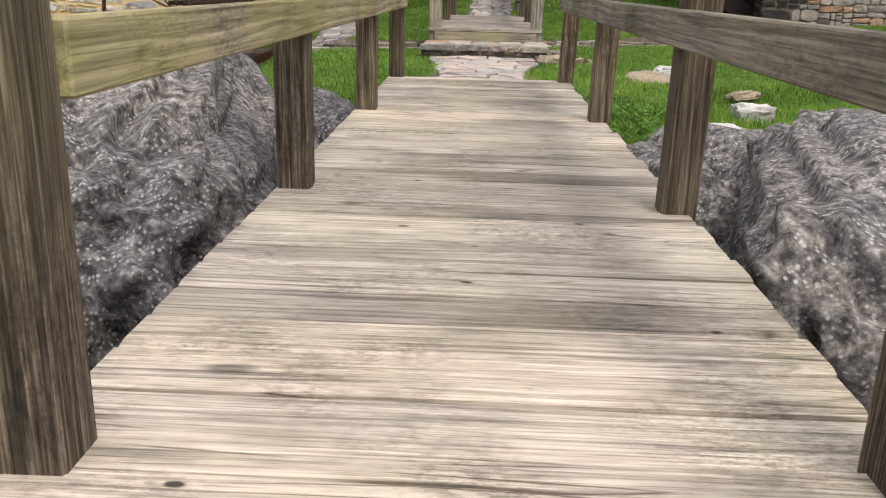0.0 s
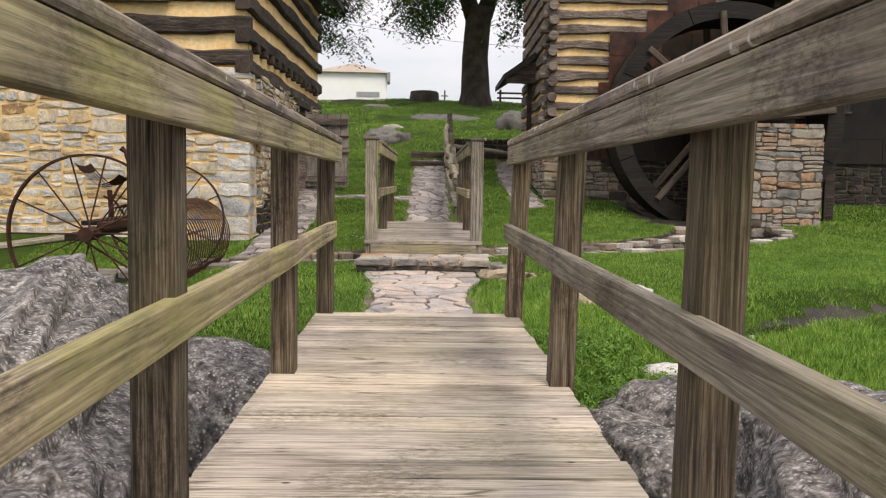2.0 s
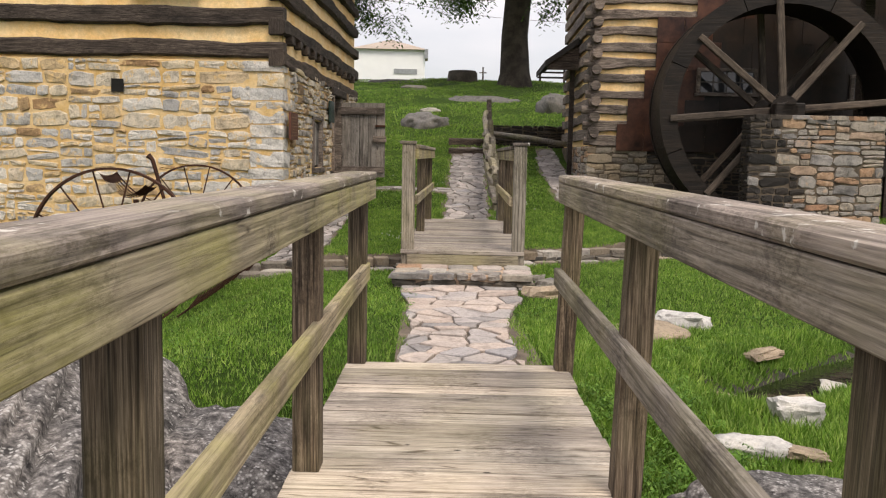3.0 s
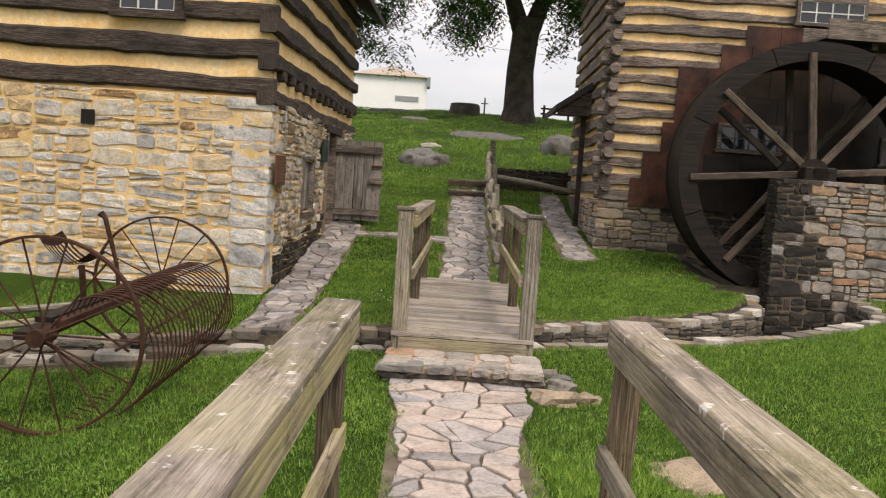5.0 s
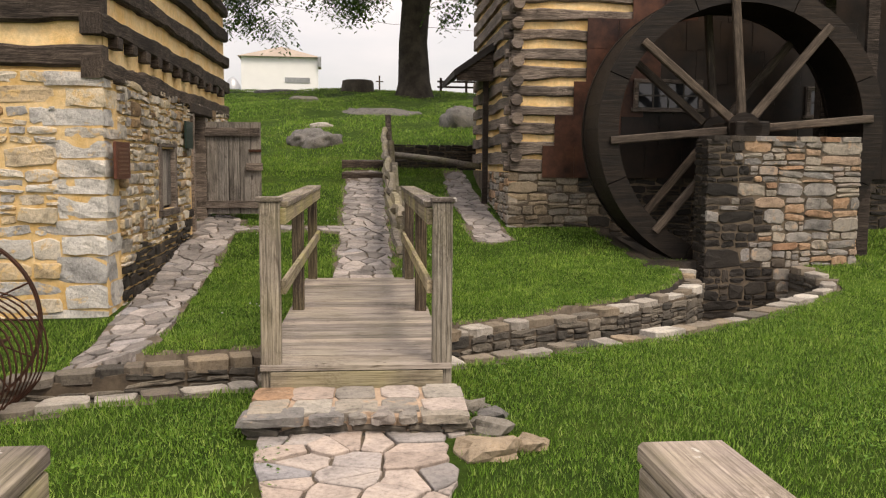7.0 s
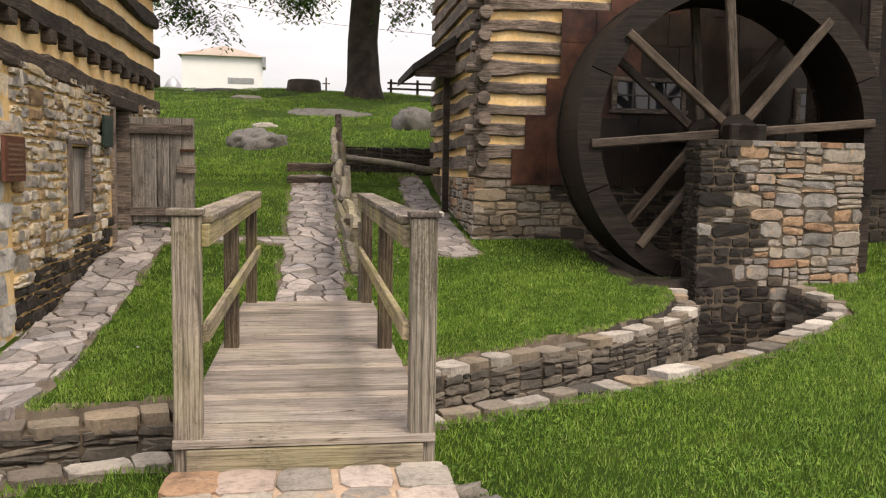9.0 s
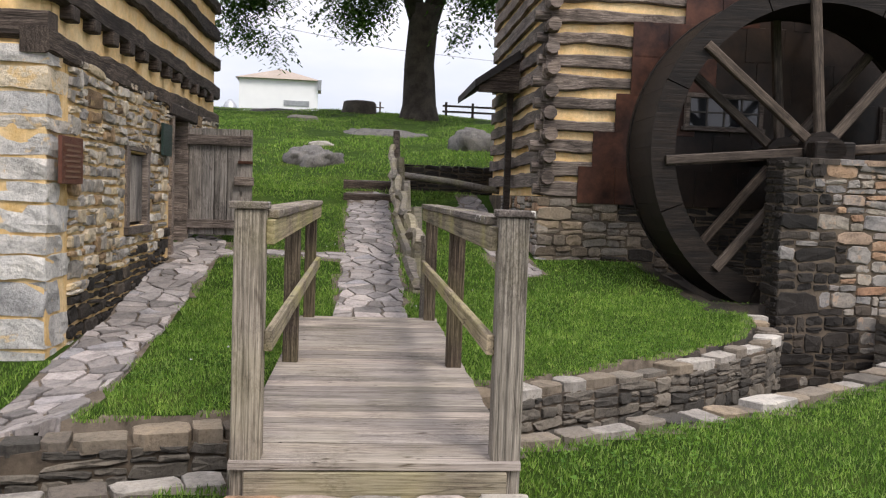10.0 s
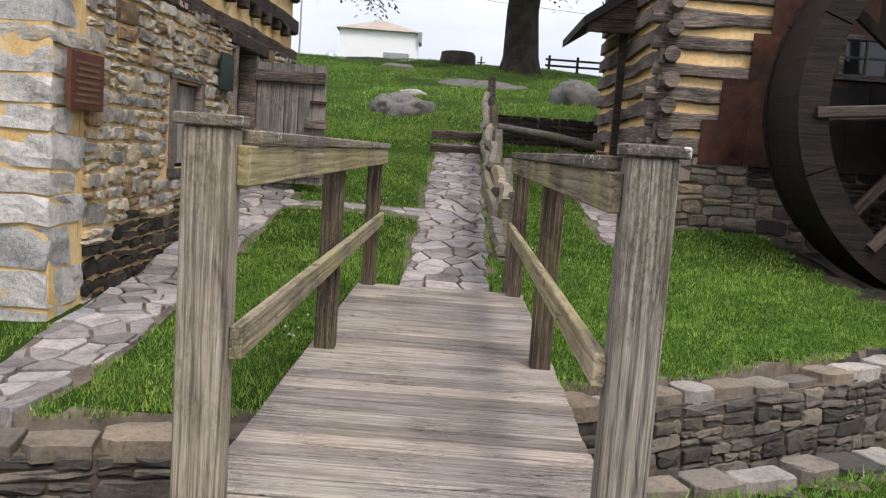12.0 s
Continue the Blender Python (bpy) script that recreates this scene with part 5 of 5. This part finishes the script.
rock("rock", pose(1.93, 5.42, hz(1.93, 5.42) + 0.03, 0, 4, -10), (0.11, 0.085, 0.07), 23, LIMESTONE, "pale blocky limestone beside the ditch", "rock", 3, 0.6, square=0.5)
rock("rock", pose(1.57, 5.02, hz(1.57, 5.02) + 0.02, 3, 0, -18), (0.14, 0.08, 0.05), 24, LIMESTONE, "low pale stone half sunk in grass", "rock", 4, 0.4)
for k, (x, y, s) in enumerate(((1.84, 6.22, 0.14), (1.93, 6.05, 0.13), (1.74, 6.10, 0.09), (2.02, 6.28, 0.10), (2.38, 6.92, 0.15), (2.62, 6.35, 0.16), (2.16, 5.80, 0.10), (1.78, 4.94, 0.10))):
    rock("creek_stone", pose(x, y, hz(x, y) + 0.03, 6 * (-1) ** k, 5, k * 50), (s * 0.80, s * 0.55, s * 0.20), 30 + k, (TAN_ROCK, TAN_ROCK, PALE_ROCK)[k % 3], "broken flat stone in the shallow ditch", "rock", 3, 0.6, "ditch stones", square=0.5)
rock("boulder", pose(0.05, 26.1, hz(0, 26.1) - 0.08, 0, 0, 5), (0.56, 0.6, 0.40), 41, HILL_ROCK, "grey outcrop boulder on the green slope", "boulder", 4, 0.5)
rock("boulder", pose(4.3, 29.5, hz(4.3, 29.5) + 0.1, 0, 0, 20), (0.55, 0.5, 0.5), 42, HILL_ROCK, "grey boulder on the slope by the mill", "boulder", 4)
rock("rock_ledge", pose(1.9, 33.4, hz(1.9, 33.4) - 0.38, 10, 0, -6), (1.4, 0.8, 0.40), 43, HILL_ROCK, "long flat grey rock ledge in the grass", "rock", 4, 0.6)
rock("rock_ledge", pose(-0.4, 36.5, hz(-0.4, 36.5), 4, 0, 10), (0.5, 0.3, 0.14), 44, PALE_ROCK, "small pale rock showing through grass", "rock", 3)
rock("rock_ledge", pose(0.2, 29.0, hz(0.2, 29.0), 4, 0, 10), (0.3, 0.2, 0.1), 45, PALE_ROCK, "small pale rock showing through grass", "rock", 3)
rock("rock_ledge", pose(-1.4, 41.5, hz(-1.4, 41.5) - 0.08, 9, 0, 10), (1.1, 0.4, 0.18), 46, HILL_ROCK, "low grey ledge near the hill crest", "rock", 3)

for k, (x, y, s, mt) in enumerate(((1.20, 9.72, 0.11, PALE_ROCK), (1.30, 9.50, 0.09, HILL_ROCK), (1.24, 9.25, 0.12, PALE_ROCK), (1.16, 8.85, 0.16, TAN_ROCK), (1.42, 8.98, 0.10, TAN_ROCK))):
    rock("loose_stone", pose(x, y, hz(x, y) + 0.02, 0, 0, k * 61), (s, s * 0.8, s * 0.45), 60 + k, mt, "loose pale fieldstone beside the stone step", "rock", 2, 0.7, "loose stones")

# ---- hill steps, retaining wall and split-rail fence ----
hill_steps = thing("hill_step", pose(1.10, 22.1, 1.02, 0, 0, -3), "two rough timber and stone steps at the path's end", "step")
part("riser_log", beam(0.98, 0.2, 0.24, 0.02, 10, 3), DARK_LOG, hill_steps, m=Matrix.Translation((-0.47, 0.12, 0.10)))
part("tread_slab", box(-0.45, 0.5, 0.22, 0.72, 0.02, 0.235, 0.02), GREY_FLAG, hill_steps)
part("riser_log", beam(1.02, 0.2, 0.24, 0.02, 10, 4), DARK_LOG, hill_steps, m=Matrix.Translation((-0.49, 0.72, 0.36)))
part("tread_slab", box(-0.47, 0.52, 0.82, 1.5, 0.25, 0.485, 0.02), GREY_FLAG, hill_steps)
rwall = thing("wall_terrace", pose(0, 0, 0), "low dark dry stone terrace wall", "terrace wall", kind="structure")
part("core", box(1.75, 3.6, 22.75, 23.1, 0.8, 1.80, 0.01), GREY_MORTAR, rwall)
rubble(rwall, (1.72, 22.75, 0.95), (1, 0, 0), 1.9, 0.90, BLACKENED_STONE, (0.5, 0.16), 0.02, 0.03, 0.2, course=0.3)
log_rail = new("fallen_log", to_mesh("fallen_log", tube([(1.72, 22.3, 1.62), (2.6, 22.1, 1.52), (3.55, 21.6, 1.36)], [0.06, 0.065, 0.06], 9), FENCE_WOOD, True))
tagged(log_rail, "grey weathered pole lying against the terrace wall", "pole")
fence = thing("fence", pose(0, 0, 0), "old split-rail fence of wavy grey timber beside path", "fence")
FP = ((1.26, 14.55), (1.30, 15.9), (1.38, 18.0), (1.50, 20.2), (1.62, 22.5))
for k, (x, y) in enumerate(FP):
    z = hz(x, y)
    h = (0.9, 0.98, 1.0, 1.05, 1.18)[k]
    part("post", tube([(x, y, z - 0.2), (x + 0.01, y, z + h * 0.5), (x - 0.01, y + 0.02, z + h)], [0.075, 0.07, 0.062], 7), FENCE_WOOD if k < 4 else GREY_LOG, fence)
for k, ((ax, ay), (bx, by)) in enumerate(zip(FP, FP[1:])):
    za, zb = hz(ax, ay), hz(bx, by)
    for lvl in (0.42, 0.82):
        pts, rad = [], []
        for i in range(9):
            f = i / 8
            pts.append((ax + (bx - ax) * f - 0.09 + 0.025 * math.sin(i * 1.3 + k), ay + (by - ay) * f, za + (zb - za) * f + lvl + 0.05 * math.sin(i * 1.1 + 2 * k + lvl * 7)))
            rad.append(0.058 + 0.012 * math.sin(i * 2.1 + k))
        part("rail", tube(pts, rad, 6), FENCE_WOOD, fence)

# ---- hill top: tree, stump, far buildings ----
tree = thing("tree", pose(3.93, 39.5, hz(3.93, 39.5) - 0.1), "large spreading tree with dark trunk and drooping compound leaves", "tree")
part("trunk", tube([(0, 0, -0.3), (0, 0, 0.05), (0, 0, 0.6), (-0.05, 0, 2.2), (0.05, 0, 3.6), (0.15, 0, 4.4)], [0.95, 0.80, 0.66, 0.58, 0.57, 0.6], 18), BARK, tree, smooth=True)
BRANCHES = [[(-0.1, 0, 3.9), (-0.75, -0.1, 5.6), (-1.6, -0.3, 8.0), (-2.6, -1, 11.5)], [(0.3, 0, 4.0), (0.9, 0, 5.8), (1.4, 0.2, 8.0), (1.7, 0.2, 12.0)],
         [(-0.9, 0, 5.9), (-3.4, -1.0, 7.0), (-5.6, -2.0, 5.7), (-6.3, -2.4, 3.3)], [(1.0, 0, 6.0), (3.6, -0.6, 7.6), (6.4, -1.6, 7.6), (8.4, -2.4, 6.6)],
         [(-0.7, 0, 5.4), (-1.7, -2.0, 6.0), (-2.4, -3.0, 5.0), (-2.7, -3.4, 3.7)], [(0.9, 0, 5.7), (1.5, -1.6, 6.3), (1.8, -2.6, 5.4), (2.1, -3.0, 4.0)],
         [(-1.6, -0.3, 8.0), (-5.0, 0, 10), (-9, 0.5, 10.5), (-12, 0.5, 9)], [(1.4, 0.2, 8), (5, 0.5, 10), (9, 0.5, 10.5), (11.5, 0.5, 9)]]
for k, pts in enumerate(BRANCHES):
    r0 = 0.42 if k < 2 else 0.2
    part("limb", tube(pts, [r0, r0 * 0.75, r0 * 0.45, r0 * 0.15], 9), BARK, tree, smooth=True)


def sprigs(centres, radius, per, size, droop):
    """Leaf geometry: sprigs of narrow leaflets that hang from each centre."""
    c = np.repeat(np.asarray(centres), per, axis=0)
    k = len(c)
    off = nrs.normal(size=(k, 3)) * np.array([radius, radius, radius * 0.6])
    base = c + off
    leafs = 9
    b = np.repeat(base, leafs, axis=0)
    t = np.tile(np.linspace(0, 1, leafs), k)
    ang = np.repeat(nrs.uniform(0, 2 * np.pi, k), leafs)
    ln = np.repeat(nrs.uniform(0.35, 0.75, k) * size, leafs)
    dirx, diry = np.cos(ang), np.sin(ang)
    p = b + np.column_stack([dirx * ln * t, diry * ln * t, -droop * ln * t * t * 1.3])
    sgn = np.tile(np.where(np.arange(leafs) % 2 == 0, 1.0, -1.0), k)
    side = np.column_stack([-diry * sgn, dirx * sgn, -0.45 + nrs.normal(0, 0.25, k * leafs)])
    fw = np.column_stack([dirx, diry, np.full(k * leafs, -0.3)])
    L = (0.20 * size * nrs.uniform(0.7, 1.2, k * leafs))[:, None]
    tip = p + side * L + fw * L * 0.4
    mid = p + side * L * 0.45 + fw * L * 0.45
    mid2 = p + side * L * 0.5 - fw * L * 0.12
    v = np.stack([p, mid2, tip, mid], axis=1).reshape(-1, 3)
    return v


def soup(name, v, corners, mat):
    me = bpy.data.meshes.new(name)
    n = len(v)
    me.vertices.add(n)
    me.vertices.foreach_set("co", np.ascontiguousarray(v, dtype=np.float32).ravel())
    me.loops.add(n)
    me.loops.foreach_set("vertex_index", np.arange(n, dtype=np.int32))
    me.polygons.add(n // corners)
    me.polygons.foreach_set("loop_start", np.arange(0, n, corners, dtype=np.int32))
    me.update(calc_edges=True)
    me.materials.append(mat)
    return me


cents = []
for pts in BRANCHES:
    for a, b in zip(pts[1:], pts[2:]):
        for f in np.linspace(0, 1, 6):
            p = Vector(a).lerp(Vector(b), float(f))
            for q in range(2):
                cents.append((p.x + rng.gauss(0, 0.55), p.y + rng.gauss(0, 0.8), p.z + rng.gauss(0.1, 0.5)))
    e = pts[-1]
    for q in range(7):
        cents.append((e[0] + rng.gauss(0, 0.45), e[1] + rng.gauss(0, 0.8), e[2] + rng.uniform(-1.0, 0.9)))
# Upper crown, mostly out of view, thickened with added clusters to shade the hill.
for q in range(520):
    a, e = rng.uniform(0, 2 * math.pi), rng.uniform(-0.1, 1.2)
    cents.append((12.5 * math.cos(a) * math.cos(e) * rng.uniform(0.5, 1), 9 * math.sin(a) * math.cos(e) * rng.uniform(0.5, 1), 8.5 + 7 * math.sin(e)))
piece("crown", soup("crown", sprigs(cents, 0.36, 30, 0.80, 1.0), 4, LEAVES), tree, None, "drooping green compound leaves")

stump = thing("tree_stump", pose(1.72, 42.0, hz(1.72, 42) - 0.12), "broad low old tree stump on the hill crest", "stump")
part("stem", tube([(0, 0, -0.1), (0, 0, 0.15), (0.02, 0, 0.5), (0.02, 0, 0.56)], [0.85, 0.72, 0.68, 0.6], 22), STUMP, stump, smooth=True)
barn = thing("barn", pose(-3.1, 76.0, 5.0), "white walled farm building with a pale hipped roof", "farm building")
part("wall", box(-2.9, 2.9, -4, 4, 0, 4.6, 0), WHITE_WALL, barn)
bm = bmesh.new()
a = [bm.verts.new(p) for p in ((-3.15, -4.3, 4.55), (3.15, -4.3, 4.55), (3.15, 4.3, 4.55), (-3.15, 4.3, 4.55), (0, -0.8, 5.75), (0, 0.8, 5.75))]
for f in ((0, 1, 4), (1, 2, 5, 4), (2, 3, 5), (3, 0, 4, 5), (3, 2, 1, 0)):
    bm.faces.new([a[i] for i in f])
part("roof", bm, PALE_ROOF, barn, "pale tan hipped roof")
part("door", box(0.4, 2.3, -4.05, -3.99, 2.6, 3.0, 0), GALV, barn)
part("eave_end", box(2.9, 3.18, -4.3, -3.7, 3.85, 4.6, 0), GALV, barn)
shed = thing("shed", pose(4.6, 92.0, 5.0), "long low shed with a pale metal roof", "shed")
part("wall", box(-4.5, 7.5, -3, 3, 0, 2.9, 0), WHITE_WALL, shed)
part("roof", box(-4.8, 7.8, -3.3, 3.3, 2.9, 3.35, 0.05), PALE_ROOF, shed)
silo = thing("silo", pose(-8.3, 88.0, 5.0), "small galvanised grain silo behind the barn", "silo")
part("shell", tube([(0, 0, 0), (0, 0, 3.6), (0, 0, 4.2), (0, 0, 4.5)], [0.75, 0.75, 0.45, 0.1], 18), GALV, silo, smooth=True)
upole = thing("utility_pole", pose(5.1, 80.0, 5.0), "distant wooden utility pole", "utility pole")
part("pole", tube([(0, 0, 0), (0, 0, 4.1)], [0.09, 0.07], 8), DARK_LOG, upole)
part("crossarm", box(-0.32, 0.32, -0.05, 0.05, 3.55, 3.64), DARK_LOG, upole)
pole = thing("utility_pole", pose(-8.6, 70.0, 5.0), "slim grey metal pole beside the farm building", "utility pole")
part("pole", tube([(0, 0, 0), (0, 0, 9)], [0.07, 0.06], 8), GALV, pole)
wire = part("wire", tube([(0, 0, 8.8), (14, 4, 7.6), (30, 8, 7.4), (60, 16, 9)], 0.015, 4), RUST, pole)
far_fence = thing("fence", pose(0, 0, 0), "dark rail fence on the hill crest behind tree", "fence")
for k in range(6):
    x = 5.6 + k * 1.2
    part("post", box(x, x + 0.1, 44.0, 44.1, 4.4, 5.4), DARK_LOG, far_fence)
for zz in (4.95, 5.2):
    part("rail", box(5.5, 11.8, 44.1, 44.14, zz, zz + 0.09), DARK_LOG, far_fence)


# ---- lawn ----
def blades(n, x0, x1, y0, y1, h0, h1, w, near=None):
    x, y = nrs.uniform(x0, x1, n), nrs.uniform(y0, y1, n)
    ok = np.ones(n, bool)
    for line, wd in ((PATH_A, 0.37), (PATH_B, 0.36), (HOUSE_WALK, 0.33), (CROSS_WALK, 0.12), (MILL_WALK, 0.27)):
        d = segdist(x, y, line)
        edge = wd + 0.05 * np.sin(y * 9) + (np.clip((y - 7.6) / 1.5, 0, 1) * 0.22 if line is PATH_A else 0)
        ok &= d > edge
    ok &= ~inside(x, y, RACE) & (segdist(x, y, RACE + RACE[:1]) > 0.20 + 0.06 * np.sin(x * 7))
    ok &= ~((x < -1.70 + (y - 13.3) * 0.054) & (y > 13.22) & (y < 21.8) & (x > -8.6))
    ok &= ~((x > 3.15) & (y > 17.7) & (y < 25.9) & (x < 13.8))
    ok &= ~((x > 4.55 + 0.12 * np.sin(y * 9)) & (x < 7.7) & (y > 15.30 + 0.06 * np.sin(x * 11)) & (y < 17.75))
    ok &= ~((np.abs(x - 0.46) < 0.66) & (y > 9.1) & (y < 10.0))
    ok &= (y > 3.75 + 0.5 * (x < 0.5) + 0.25 * np.sin(x * 3)) & ~((segdist(x, y, CREEK[3:6]) < 0.28) & (nrs.uniform(0, 1, n) < 0.85))
    if near is not None:
        ok &= near(x, y)
    x, y = x[ok], y[ok]
    k = len(x)
    z = height(x, y)
    tuft = 0.75 + 0.35 * np.clip(wobble(x, y, 2.7, 0.7) * 0.5 + 0.4, 0, 1) + 0.25 * np.clip(wobble(x, y, 7.0, 1.9), 0, 1)
    h = nrs.uniform(h0, h1, k) * tuft
    a = nrs.uniform(0, 2 * np.pi, k)
    lean = nrs.normal(0, 0.45, (k, 2)) * h[:, None]
    ww = w * nrs.uniform(0.7, 1.3, k)
    v = np.empty((k, 3, 3), np.float32)
    v[:, 0] = np.column_stack([x - np.cos(a) * ww, y - np.sin(a) * ww, z - 0.01])
    v[:, 1] = np.column_stack([x + np.cos(a) * ww, y + np.sin(a) * ww, z - 0.01])
    v[:, 2] = np.column_stack([x + lean[:, 0], y + lean[:, 1], z + h])
    return v.reshape(-1, 3)


lawn = np.concatenate([
    blades(430000, -4.6, 7.5, 3.8, 15.9, 0.012, 0.042, 0.0045),
    blades(70000, -4.6, 7.5, 3.8, 15.9, 0.03, 0.062, 0.0042),
    blades(150000, -3.0, 8.5, 13.5, 24.0, 0.015, 0.048, 0.007),
    blades(110000, -7, 14.0, 22.5, 45.0, 0.03, 0.075, 0.011),
    blades(70000, 7.3, 14.0, 7.0, 17.6, 0.02, 0.055, 0.009),
    blades(50000, 0.85, 3.2, 3.9, 7.5, 0.03, 0.075, 0.0055),
])
tagged(new("grass", soup("grass", lawn, 3, GRASS)), "thick green lawn grass with tufts and thin patches", "grass", kind="stuff")
wx, wy = nrs.uniform(0.85, 1.45, 420), nrs.uniform(4.3, 5.7, 420)
wc = np.column_stack([wx, wy, height(wx, wy) + nrs.uniform(0.01, 0.09, 420)])
tagged(new("weeds", soup("weeds", sprigs(wc, 0.05, 2, 0.11, 0.4), 4, WEED)), "low leafy weeds beside the footbridge", "weeds", kind="stuff")


def lawn_spots(n, x0, x1, y0, y1, keep):
    """Points on the open lawn, gathered in patches."""
    x, y = nrs.uniform(x0, x1, n), nrs.uniform(y0, y1, n)
    ok = wobble(x, y, 1.7, 0.4) + 0.5 * wobble(x, y, 4.1, 2.2) > keep
    for line, wd in ((PATH_A, 0.40), (PATH_B, 0.40), (HOUSE_WALK, 0.36), (CROSS_WALK, 0.16), (MILL_WALK, 0.3)):
        ok &= segdist(x, y, line) > wd
    ok &= ~inside(x, y, RACE) & (segdist(x, y, RACE + RACE[:1]) > 0.26)
    ok &= ~((x < -1.65 + (y - 13.3) * 0.054) & (y > 13.22)) & ~((x > 3.1) & (y > 17.6)) & ~((x > 4.6) & (y > 15.6))
    ok &= ~((np.abs(x - 0.46) < 0.7) & (y > 9.1) & (y < 14.3)) & (y > 4.6) & (segdist(x, y, CREEK[3:6]) > 0.4)
    return x[ok], y[ok]


ux, uy = lawn_spots(60000, -4.0, 6.5, 4.6, 20.0, 0.15)
k = len(ux)
uz = height(ux, uy) + nrs.uniform(0.018, 0.040, k)
ua, ur = nrs.uniform(0, 2 * np.pi, k), nrs.uniform(0.007, 0.014, k)
uv = np.empty((k, 4, 3))
for i in range(4):
    uv[:, i] = np.column_stack([ux + ur * np.cos(ua + i * np.pi / 2), uy + ur * np.sin(ua + i * np.pi / 2), uz + nrs.uniform(-0.006, 0.006, k)])
tagged(new("clover", soup("clover", uv.reshape(-1, 3), 4, WEED)), "low broad clover leaves spread through the lawn", "clover", kind="stuff")
fx, fy = lawn_spots(900, -1.4, 2.6, 11.5, 19.0, 1.05)
fz = height(fx, fy) + 0.045
bloom = np.empty((len(fx) * 2, 4, 3))
for q in range(2):
    for i in range(4):
        t = np.pi / 2 * i
        bloom[q::2, i] = np.column_stack([fx + 0.010 * np.cos(t), fy + 0.010 * (1 - q) * np.sin(t), fz + 0.010 * q * np.sin(t)])
tagged(new("clover_flowers", soup("clover_flowers", bloom.reshape(-1, 3), 4, WHITE_PAINT)), "tiny white clover flowers dotted over the lawn", "flowers", kind="stuff")
